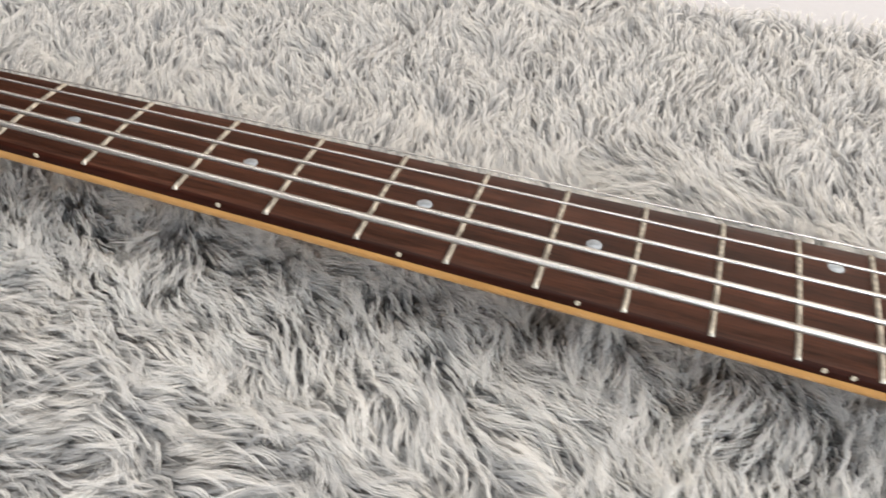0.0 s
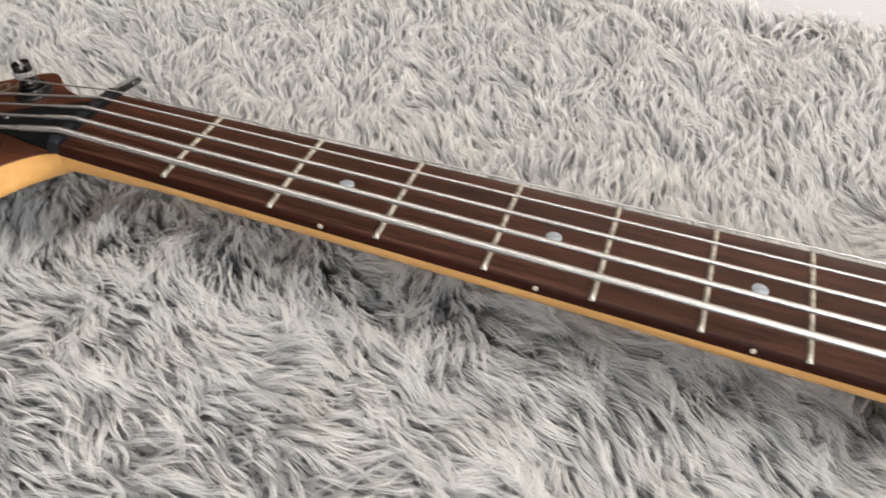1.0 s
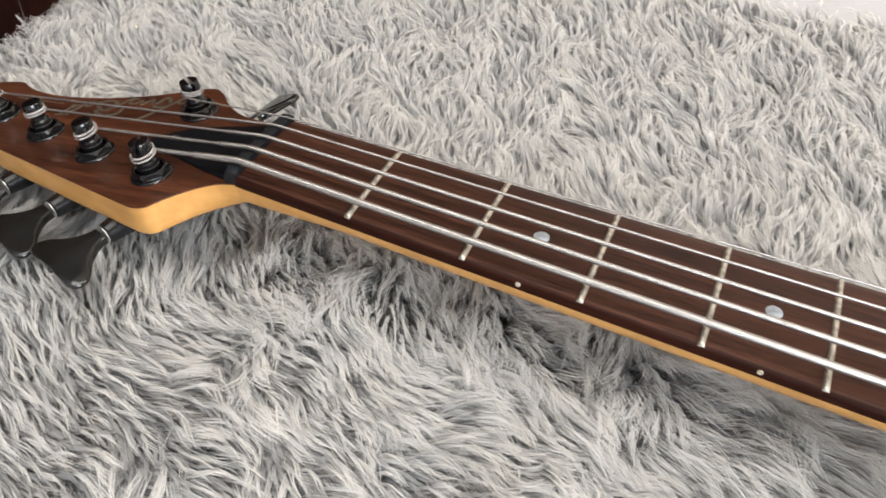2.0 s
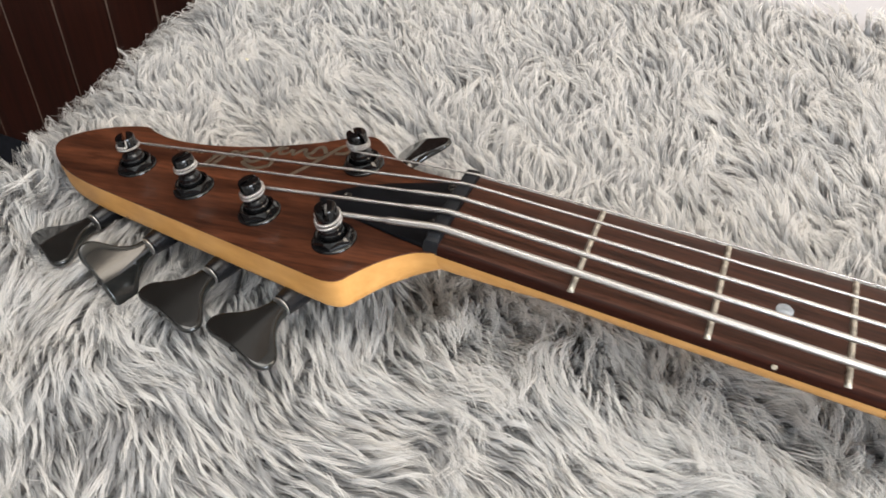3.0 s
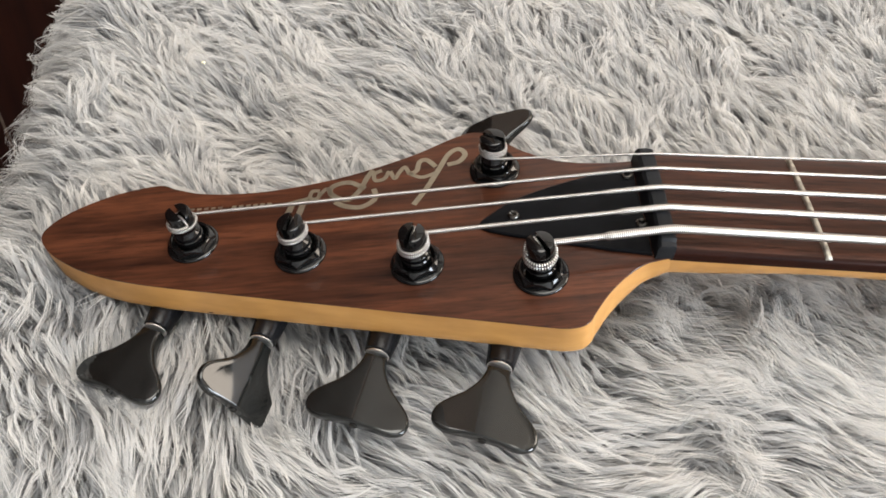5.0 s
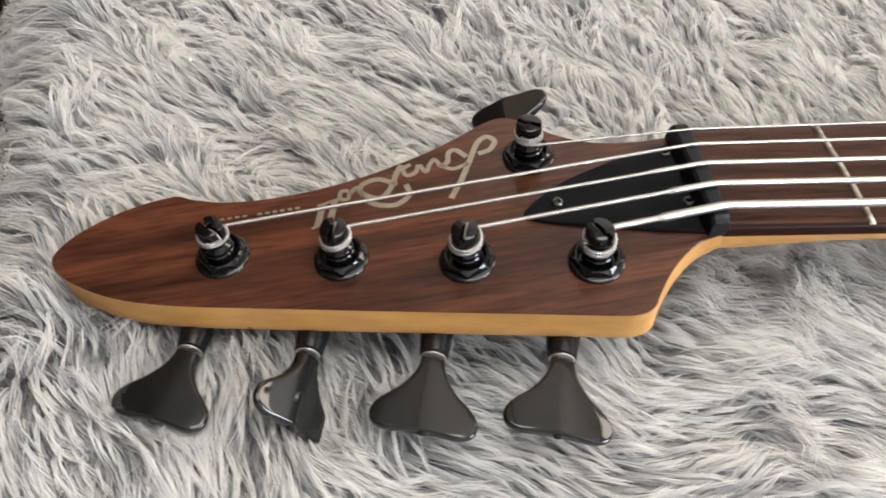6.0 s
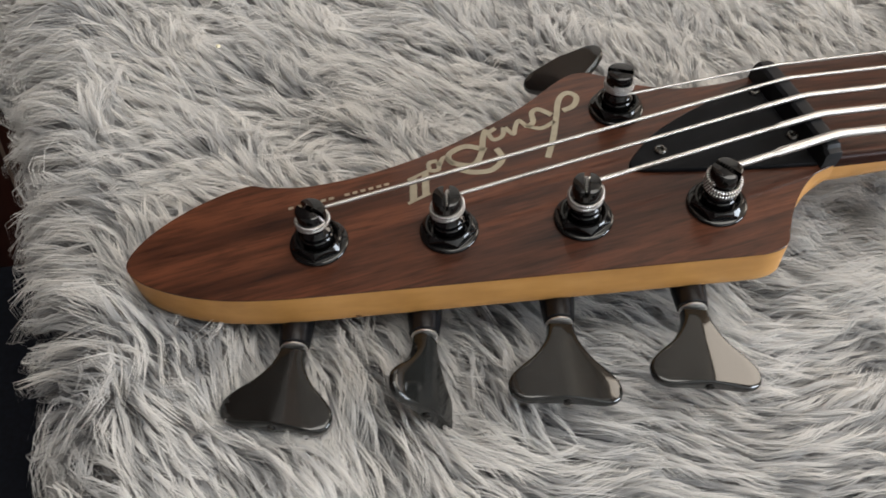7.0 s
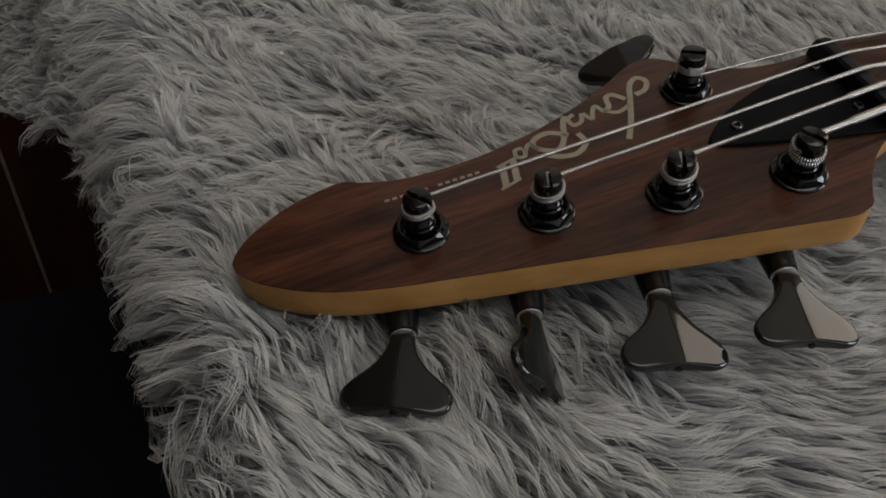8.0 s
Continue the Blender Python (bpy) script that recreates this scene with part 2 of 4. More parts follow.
def slab(loop, levels):
    """A plate from a closed 2D outline; levels: (height, inset) from the underside to the top."""
    bm = bmesh.new()
    rings = [[bm.verts.new((p.x, p.y, z)) for p in (inset(loop, d) if d else loop)] for z, d in levels]
    n = len(loop)
    for a, b in zip(rings, rings[1:]):
        for i in range(n):
            bm.faces.new((a[i], a[(i + 1) % n], b[(i + 1) % n], b[i]))
    bm.faces.new(rings[0][::-1])
    bm.faces.new(rings[-1])
    return bm


def tube(path, radius, sides=10, taper=None, bm=None):
    """A round tube along a 3D path, with the length in metres along it as UV x."""
    bm = bm or bmesh.new()
    uv = bm.loops.layers.uv.verify()
    p = [Vector(q) for q in path]
    n = len(p)
    side = None
    rings, dist, run = [], [], 0.0
    for i in range(n):
        t = (p[min(i + 1, n - 1)] - p[max(i - 1, 0)]).normalized()
        if side is None:
            side = t.cross(Vector((0, 0, 1)))
            side = side.normalized() if side.length > 1e-6 else Vector((1, 0, 0))
        side = (side - t * side.dot(t)).normalized()
        up = t.cross(side)
        if i:
            run += (p[i] - p[i - 1]).length
        r = radius if taper is None else taper(i / (n - 1), run)
        dist.append(run)
        rings.append([bm.verts.new(p[i] + r * (math.cos(2 * math.pi * k / sides) * side + math.sin(2 * math.pi * k / sides) * up)) for k in range(sides)])
    for i in range(n - 1):
        for k in range(sides):
            f = bm.faces.new((rings[i][k], rings[i][(k + 1) % sides], rings[i + 1][(k + 1) % sides], rings[i + 1][k]))
            for lp, (d, w) in zip(f.loops, ((dist[i], k), (dist[i], k + 1), (dist[i + 1], k + 1), (dist[i + 1], k))):
                lp[uv].uv = (d, w / sides)
    bm.faces.new(rings[0][::-1])
    bm.faces.new(rings[-1])
    return bm


# ---------------- the room ----------------
FLOOR_Z, CEIL_Z, WALL_Y, NORTH_Y = -0.47, 2.25, 0.37, 1.5


def structure(name, bm, material, label):
    return tagged(part(name, bm, material, smooth=0), label, name.split("_")[0], kind="structure")


structure("floor", box(-2.0, 1.8, -2.6, NORTH_Y, FLOOR_Z - 0.1, FLOOR_Z), M_FLOOR, "dark navy carpet floor beside the bed")
structure("ceiling", box(-2.0, 1.8, -2.6, NORTH_Y, CEIL_Z, CEIL_Z + 0.1), M_CEIL, "plain pale painted ceiling")
structure("wall_north", box(-0.24, 1.8, NORTH_Y, NORTH_Y + 0.12, FLOOR_Z, CEIL_Z), M_PLASTER, "plain pale wall behind the bed")
# unseen west wall; its dark wood is chosen to cut bounce onto the left
structure("wall_west", box(-2.12, -2.0, -2.6, NORTH_Y, FLOOR_Z, CEIL_Z), M_PLANK, "dark red-brown wooden wall")


def wall_with_windows(name, at, thick, lo, hi, openings, label):
    """An east wall with real openings (y0, y1, z0, z1), built from blocks in one mesh."""
    bm = bmesh.new()
    blocks, y = [], lo
    for y0, y1, z0, z1 in openings:
        blocks += [(y, y0, FLOOR_Z, CEIL_Z), (y0, y1, FLOOR_Z, z0), (y0, y1, z1, CEIL_Z)]
        y = y1
    for a0, a1, b0, b1 in blocks + [(y, hi, FLOOR_Z, CEIL_Z)]:
        b = box(at, at + thick, a0, a1, b0, b1)
        me = bpy.data.meshes.new("tmp")
        b.to_mesh(me)
        b.free()
        bm.from_mesh(me)
        bpy.data.meshes.remove(me)
    return structure(name, bm, M_BEIGE, label)


wall_with_windows("wall_east", 1.8, 0.12, -2.6, NORTH_Y, [(-2.12, -0.78, 0.13, 1.27), (0.0, 0.74, 0.36, 2.02)], "plain beige wall with two window openings")
structure("wall_south", box(-2.0, 1.8, -2.72, -2.6, FLOOR_Z, CEIL_Z), M_PLASTER, "plain pale wall")


def plank_wall():
    base = structure("wall_panelling", box(-2.0, -0.24, WALL_Y + 0.012, NORTH_Y + 0.12, FLOOR_Z, CEIL_Z), M_GROOVE, "dark red-brown plank panelling with pale grooves")
    seams = [-1.10, -1.02, -0.95, -0.88, -0.81, -0.750, -0.675, -0.599, -0.525, -0.462, -0.415, -0.316, -0.2408]
    for a, b in zip(seams, seams[1:]):
        part("plank", box(a + 0.0014, b - 0.0014, WALL_Y + 0.0108, WALL_Y + 0.012, FLOOR_Z, CEIL_Z, 0.0004, 1), M_PLANK, base, smooth=0)
    part("plank", box(-2.0, -1.1014, WALL_Y + 0.0108, WALL_Y + 0.012, FLOOR_Z, CEIL_Z, 0.0004, 1), M_PLANK, base, smooth=0)


plank_wall()


def bed():
    thing = tagged(new("bed"), "low bed with a white cotton sheet and dark base", "bed")
    thing.location = (0.4, -0.1, FLOOR_Z)
    inv = thing.matrix_basis.inverted()
    part("base", box(-0.17, 1.5, -0.75, NORTH_Y - 0.05, FLOOR_Z, -0.24, 0.006), M_BASE, thing, m=inv @ Matrix())
    part("mattress", box(-0.192, 1.52, -0.78, NORTH_Y - 0.02, -0.24, -0.066, 0.02, 4), M_SHEET, thing, "white cotton-covered mattress", m=inv @ Matrix())


bed()

# ---------------- the bass guitar ----------------
SLOPE = math.atan(0.2)
HEAD = Matrix.Translation((0, 0, -0.0035)) @ Matrix.Rotation(-SLOPE, 4, "Y")
COS = math.cos(SLOPE)
SCALE_LENGTH = 0.8636
NECK_END = 0.56


def fret_x(n):
    return SCALE_LENGTH * (1 - 2 ** (-n / 12))


def board_half(x):
    return 0.0208 + 0.0252 * x


def board_far(x):
    """Half width on the treble side, where the board reaches a little further past its string."""
    return board_half(x) + 0.0013


def crown(y):
    """Drop of the cambered board at y off its middle."""
    return y * y / (2 * 0.40)


BASS = tagged(new("bass_guitar"), "five-string electric bass neck with rosewood headstock and black tuners", "bass guitar")
BASS_BASE = Matrix.Translation((0.0, 0.0, -0.055))
BASS.matrix_basis = BASS_BASE
INV = BASS_BASE.inverted()


def on_bass(name, bm, material, label="", m=None, smooth=0.7):
    return part(name, bm, material, BASS, label, INV @ (m if m is not None else Matrix()), smooth)


def under(name, bm, material, parent, label="", m=None, smooth=0.7):
    return part(name, bm, material, parent, label, m if m is not None else Matrix(), smooth)


def fretboard():
    bm = bmesh.new()
    cols, rows = 13, 30
    t = 0.0047
    grid = []
    for i in range(rows):
        x = 0.0003 + (NECK_END - 0.0003) * i / (rows - 1)
        w, f = board_half(x), board_far(x)
        ring = []
        for k in range(cols):
            y = -w + 0.0014 + (w + f - 0.0028) * k / (cols - 1)
            ring.append(bm.verts.new((x, y, -crown(y))))
        for out, down in ((f - 0.0005, 0.0003), (f, 0.0011)):
            ring.append(bm.verts.new((x, out, -crown(f) - down)))
        ring.append(bm.verts.new((x, f, -t)))
        ring.append(bm.verts.new((x, -w, -t)))
        for out, down in ((-w, 0.0011), (-w + 0.0005, 0.0003)):
            ring.append(bm.verts.new((x, out, -crown(w) - down)))
        grid.append(ring)
    n = len(grid[0])
    for a, b in zip(grid, grid[1:]):
        for k in range(n):
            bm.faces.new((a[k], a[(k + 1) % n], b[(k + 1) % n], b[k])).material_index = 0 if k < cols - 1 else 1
    bm.faces.new(grid[0])
    bm.faces.new(grid[-1][::-1])
    board = on_bass("fretboard", bm, M_BOARD, "dark brown rosewood fretboard with darker edges", smooth=0.8)
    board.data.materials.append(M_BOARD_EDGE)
    return board


def neck():
    """The maple shaft: a D section that squares off into the headstock."""
    bm = bmesh.new()
    rings = []
    xs = [-0.003, 0.0, 0.003, 0.006, 0.010, 0.014, 0.018, 0.023, 0.028, 0.034, 0.04, 0.05, 0.062, 0.076, 0.092, 0.11, 0.13, 0.2, 0.3, 0.4, 0.48, NECK_END]
    for x in xs:
        w = board_half(max(x, 0.0))
        if x < 0:
            w -= 0.0004
        top = -0.0047 if x >= 0 else -0.0049 + 0.2 * x
        deep = -0.0171 - 0.0034 * min(1.0, max(x, 0) / 0.07) - 0.006 * max(x, 0) if x >= 0 else -0.0165 + 0.2 * x
        square = 1.75 + 1.45 * max(0.0, min(1.0, (0.046 - x) / 0.046)) ** 1.3
        ring = []
        for k in range(25):
            a = math.pi * k / 24
            c, s = math.cos(a), math.sin(a)
            ring.append(bm.verts.new((x, w * math.copysign(abs(c) ** (2 / square), c), top - (top - deep) * abs(s) ** (2 / square))))
        rings.append(ring)
    for a, b in zip(rings, rings[1:]):
        for k in range(24):
            bm.faces.new((a[k], a[k + 1], b[k + 1], b[k]))
        bm.faces.new((a[24], a[0], b[0], b[24]))
    bm.faces.new(rings[0])
    bm.faces.new(rings[-1][::-1])
    return on_bass("neck", bm, M_MAPLE, "amber satin maple neck", smooth=0.9)


# the headstock's outline in millimetres, from the nut round the bass side to the tip and back
OUTLINE = [(-0.1, -20.75), (-3, -21.1), (-8, -22.3), (-14, -26.2), (-20, -32.0), (-24.8, -38.4), (-26.6, -41.2), (-29.4, -43.0), (-33.8, -43.35), (-39, -42.4), (-46, -40.85), (-60, -37.7),
           (-84, -32.3), (-133, -21.2), (-166, -13.4), (-184, -6.9), (-197, 1.4), (-203.2, 8.5), (-203.4, 14.3), (-196, 21.6),
           (-182, 28.0), (-167, 30.6), (-160, 27.8), (-148, 24.1), (-128, 23.0), (-104, 26.1), (-80, 33.4), (-63, 41.4),
           (-55.5, 43.0), (-49, 39.7), (-40, 31.4), (-28, 24.8), (-14, 22.1), (-3, 21.9), (-0.1, 21.9)]


def head_core(loop):
    """The core's edge: upright round the head, rounding off into the neck's back towards the nut."""
    bm = bmesh.new()
    top, straight, deep = -0.0005, -0.0016, -0.0136
    edge = inset(loop, 0.0012), inset(loop, 0.0004), loop, loop
    rings = []
    for z, ins in ((deep, 0), (deep + 0.0005, 1), (deep + 0.0015, 2), (-0.0095, 2), (-0.0078, 2), (-0.0060, 2), (-0.0042, 2), (straight, 2), (top, 2)):
        u = max(0.0, (straight - z) / (straight - deep))
        ring = []
        for p in edge[ins]:
            k = max(0.0, min(1.0, 1 + p.x / 0.026))
            power = 3.2 + 15.0 * (1 - k) ** 1.5
            d = 0.0195 * (1 - (1 - min(u, 0.985) ** power) ** (1 / power)) * min(1.0, 3 * k)
            ring.append(bm.verts.new((p.x, p.y - math.copysign(min(d, abs(p.y) - 0.001), p.y) if k > 0 else p.y, z)))
        rings.append(ring)
    n = len(loop)
    for a, b in zip(rings, rings[1:]):
        for i in range(n):
            bm.faces.new((a[i], a[(i + 1) % n], b[(i + 1) % n], b[i]))
    bm.faces.new(rings[0][::-1])
    bm.faces.new(rings[-1])
    return bm


def headstock():
    loop = spline([(x / 1000 / COS, y / 1000) for x, y in OUTLINE], closed=False, steps=9)
    loop = [loop[0]] + [p for p in loop[1:-1] if p.x < -0.0012] + [loop[-1]]
    loop.reverse()
    core = on_bass("headstock", head_core(loop), M_MAPLE, "amber maple headstock core", HEAD, 1.1)
    on_bass("headstock_veneer", slab(loop, [(-0.0005, 0.00003), (-0.0001, 0.00003), (0.0, 0.00012)]), M_HEAD,
            "glossy dark rosewood headstock face", HEAD, 0)
    return core


def nut():
    bm = bmesh.new()
    prof = [(-0.0208, -0.0047), (-0.0208, -0.0006), (-0.0203, 0.0012), (-0.0188, 0.0016)]
    prof += [(-0.018 + 0.036 * k / 12, 0.0030 - crown(-0.018 + 0.036 * k / 12)) for k in range(13)]
    prof += [(0.0201, 0.0026), (0.0216, 0.0019), (0.0221, -0.0006), (0.0221, -0.0047)]
    rings = [[bm.verts.new((x, y, z - dz * (1 if z > -0.002 else 0))) for y, z in prof] for x, dz in ((-0.0052, 0.0014), (-0.0044, 0.0004), (-0.0010, 0.0), (0.0002, 0.0004))]
    n = len(prof)
    for a, b in zip(rings, rings[1:]):
        for k in range(n):
            bm.faces.new((a[k], a[(k + 1) % n], b[(k + 1) % n], b[k]))
    bm.faces.new(rings[0])
    bm.faces.new(rings[-1][::-1])
    return on_bass("nut", bm, M_NUT, "matte black nut", smooth=0.5)


def fret(n):
    x = fret_x(n)
    w, f = board_half(x) - 0.0006, board_far(x) - 0.0006
    bm = bmesh.new()
    rings = []
    ends = [(-w, 0.0), (-w + 0.0004, 0.75), (-w + 0.0011, 1.0)] + [(-w + (w + f) * k / 12, 1.0) for k in range(1, 12)] + [(f - 0.0011, 1.0), (f - 0.0004, 0.75), (f, 0.0)]
    for y, h in ends:
        ring = []
        for k in range(7):
            a = math.pi * k / 6
            ring.append(bm.verts.new((0.00122 * math.cos(a), y, -crown(y) - 0.0004 + (0.0004 + 0.0010 * h) * math.sin(a))))
        rings.append(ring)
    for a, b in zip(rings, rings[1:]):
        for k in range(6):
            bm.faces.new((a[k], a[k + 1], b[k + 1], b[k]))
        bm.faces.new((a[6], a[0], b[0], b[6]))
    bm.faces.new(rings[0])
    bm.faces.new(rings[-1][::-1])
    return on_bass("fret", bm, M_FRET, m=Matrix.Translation((x, 0, 0)), smooth=0.8)


def disc(radius, height, n=24):
    return lathe([(radius, 0.0), (radius, height * 0.7), (radius * 0.93, height)], n)


def inlays():
    for n in (3, 5, 7, 9):
        x = (fret_x(n) + fret_x(n - 1)) / 2
        on_bass("inlay_dot", disc(0.0029, 0.0004), M_PEARL, "pearl dot inlay", Matrix.Translation((x, 0, -0.00022)))
    x = (fret_x(12) + fret_x(11)) / 2
    for y in (0.0196,):
        on_bass("inlay_dot", disc(0.0029, 0.0004), M_PEARL, "pearl dot inlay", Matrix.Translation((x, y, -crown(y) - 0.00022)))
    side = Matrix.Rotation(radians(90), 4, "X")
    for n, dx in ((3, 0), (5, 0), (7, 0), (9, 0), (12, -0.0044), (12, 0.0044)):
        x = (fret_x(n) + fret_x(n - 1)) / 2 + dx
        on_bass("side_dot", disc(0.00098, 0.0004, 14), M_SIDEDOT, "cream side marker dot", Matrix.Translation((x, -board_half(x), -0.0021)) @ side)


# tuners: post (x, y) in mm, key tilt about its shaft, slot angle, side (1: bass side, -1: treble side), skew of the key
POSTS = [(-39.3, -22.9, -12.5, 28, 1, 0), (-76.5, -15.0, -10.5, -22, 1, 0), (-113.8, -6.5, -62, -17, 1, 1), (-150.0, 1.7, 0, 40, 1, -10), (-50.2, 23.2, -24, 59, -1, 0)]


# direction of the key's shaft and place of its collar, seen from the post
KEY_AXIS = {1: Vector((-0.275, -0.961, 0)).normalized(), -1: Vector((0.150, 0.989, 0)).normalized()}
KEY_RING = {1: Vector((-0.0150, -0.0217, -0.017)), -1: Vector((-0.0010, 0.0280, -0.0235))}


def chamfered_nut(flat, top, hole, h, n=48):
    """A hexagon nut whose corners a cone has cut away, round its hole; flat: half the width across its flats."""
    bm = bmesh.new()
    turn = [2 * math.pi * i / n for i in range(n)]
    six = [flat / math.cos((a % (math.pi / 3)) - math.pi / 6) for a in turn]
    ring = lambda rs, zs: [bm.verts.new((r * math.cos(a), r * math.sin(a), z)) for a, r, z in zip(turn, rs, zs)]
    shoulder = [h - max(r - top, 0.0) * 1.25 - 0.0002 for r in six]
    rings = [ring(six, [0.0] * n), ring(six, shoulder), ring([min(r, top) - 0.00015 for r in six], [h] * n),
             ring([hole + 0.0005] * n, [h] * n), ring([hole + 0.0001] * n, [h - 0.0003] * n), ring([hole] * n, [0.0003] * n)]
    for a, b in zip(rings, rings[1:]):
        for i in range(n):
            bm.faces.new((a[i], a[(i + 1) % n], b[(i + 1) % n], b[i]))
    return bm


def key_shape():
    """The clover-shaped key: narrow at the shaft, two lobes, a rounded ridge down its middle, soft rims."""
    half = [(0.0036, 0.0), (0.0040, 0.003), (0.0055, 0.0065), (0.0086, 0.0105), (0.0128, 0.0140), (0.0154, 0.0170), (0.0160, 0.0200), (0.0147, 0.0228), (0.0110, 0.0242), (0.0055, 0.0239), (0.0, 0.0237)]
    right = spline(half, closed=False, steps=4)
    loop = [Vector((p.x, p.y)) for p in right] + [Vector((-p.x, p.y)) for p in reversed(right[:-1])]
    n, m, soft, rim = len(loop), len(right), 0.0011, 0.0010

    def lift(x, top):
        return 0.0027 - 0.15 * (math.hypot(x, soft) - soft) if top else -0.0022 + abs(x) * 0.02

    bm = bmesh.new()
    levels = []
    for d, top in ((rim, False), (0.4 * rim, False), (0.1 * rim, False), (0.0, False), (0.0, True), (0.08 * rim, True), (0.3 * rim, True), (0.6 * rim, True), (rim, True)):
        drop = rim - math.sqrt(rim * rim - (rim - d) ** 2)
        ins = inset(loop, d) if d else loop
        levels.append([bm.verts.new((p.x, p.y, lift(p.x, top) + (-drop if top else drop))) for p in ins])
    for a, b in zip(levels, levels[1:]):
        for i in range(n):
            bm.faces.new((a[i], a[(i + 1) % n], b[(i + 1) % n], b[i]))
    # the two broad faces: rows from rim to rim across the ridge
    shares = (0.75, 0.5, 0.32, 0.2, 0.1, 0.0)
    for ring, top in ((levels[0], False), (levels[-1], True)):
        rows = []
        for i in range(m - 1):
            r, l = ring[i], ring[-1 - i]
            y = (r.co.y + l.co.y) / 2
            inner = [bm.verts.new((r.co.x * f, y, lift(r.co.x * f, top))) for f in shares]
            inner += [bm.verts.new((l.co.x * f, y, lift(l.co.x * f, top))) for f in reversed(shares[:-1])]
            rows.append([r] + inner + [l])
        for a, b in zip(rows, rows[1:]):
            for k in range(len(a) - 1):
                bm.faces.new((a[k], a[k + 1], b[k + 1], b[k]))
        tip = ring[m - 1]
        for k in range(len(rows[-1]) - 1):
            bm.faces.new((rows[-1][k], rows[-1][k + 1], tip))
        bm.faces.new(rows[0])
    return bm


def tuner(x, y, tilt, slot, side, skew):
    """One tuning machine; its own axes sit on the headstock face, at the post."""
    here = HEAD @ Matrix.Translation((x / 1000 / COS, y / 1000, 0))
    # post: a bushing, a waist for the windings, a flared head with a slot
    bm = lathe([(0.0047, 0.001), (0.0047, 0.0048), (0.0044, 0.0052), (0.0044, 0.0066), (0.0041, 0.0070), (0.0032, 0.0078), (0.0031, 0.0102), (0.0036, 0.0110), (0.0040, 0.0114), (0.0040, 0.0118)], 32)
    for s in (-1, 1):
        pts = []
        for k in range(15):
            a = -math.pi / 2 + math.pi * k / 14
            px, py = max(0.0040 * math.cos(a), 0.0), 0.0040 * math.sin(a)
            pts.append((s * (0.0009 + px * 0.79), py))
        rings = [[bm.verts.new((qx * f, qy * f, z)) for qx, qy in pts] for z, f in ((0.0118, 1.0), (0.0151, 1.0), (0.0155, 0.96), (0.0157, 0.88))]
        for a, b in zip(rings, rings[1:]):
            for i in range(15):
                bm.faces.new((a[i], a[(i + 1) % 15], b[(i + 1) % 15], b[i]))
        bm.faces.new(rings[-1])
    bmesh.ops.rotate(bm, verts=bm.verts, cent=(0, 0, 0), matrix=Matrix.Rotation(radians(slot), 3, "Z"))
    post = on_bass("tuning_machine", bm, M_POST, "glossy black tuning machine with clover-shaped key", here, 0.6)
    under("washer", lathe([(0.0083, 0.0), (0.0086, 0.0002), (0.0086, 0.0006), (0.00835, 0.0009), (0.0079, 0.0011), (0.0050, 0.0011)], 48), M_HEXNUT, post)
    under("hex_nut", chamfered_nut(0.0069, 0.0068, 0.0056, 0.0027), M_HEXNUT, post, m=Matrix.Translation((0, 0, 0.0011)) @ Matrix.Rotation(radians(slot * 1.7), 4, "Z"), smooth=0.45)
    # gear housing below the headstock, and the shaft to the key
    axis, ring_at = KEY_AXIS[side], KEY_RING[side]
    turn = Matrix(((axis.y, axis.x, 0, 0), (-axis.x, axis.y, 0, 0), (0, 0, 1, 0), (0, 0, 0, 1)))
    along = Matrix.Translation(ring_at) @ turn
    under("gear_housing", box(-0.0115, 0.0115, -0.036, -0.013, -0.002, 0.0043, 0.0015), M_BARREL, post, m=along)
    spin = along @ Matrix.Rotation(radians(-90), 4, "X")
    under("shaft", lathe([(0.0054, -0.016), (0.0054, -0.011), (0.0050, -0.006), (0.0044, -0.0008), (0.0038, -0.0004)], 24), M_BARREL, post, m=spin)
    under("collar", lathe([(0.0036, -0.0003), (0.0039, -0.00015), (0.0039, 0.00015), (0.0036, 0.0003)], 24), M_RING, post, "bright chrome collar", m=spin)
    under("key", key_shape(), M_KEY, post, "glossy black clover-shaped key", m=along @ Matrix.Translation((0, 0.0008, 0)) @ Matrix.Rotation(radians(skew), 4, "Z") @ Matrix.Rotation(radians(tilt), 4, "Y"), smooth=1.2)
    under("key_screw", lathe([(0.0012, -0.001), (0.0012, 0.0002), (0.0008, 0.0004)], 12), M_KEYSCREW, post, m=along @ Matrix.Rotation(radians(skew), 4, "Z") @ Matrix.Translation((0, 0.0247, -0.0004)) @ Matrix.Rotation(radians(-90), 4, "X"))
    return post


# strings, bass to treble: y at the nut, y at the twelfth fret, diameter, winding pitch, tuner
STRINGS = [(-16.1, -25.0, 2.75, 0.62, 0), (-7.2, -12.4, 2.2, 0.50, 1), (1.6, 0.5, 1.7, 0.40, 2), (10.4, 13.5, 1.15, 0.32, 3), (17.6, 26.7, 0.72, 0.25, 4)]


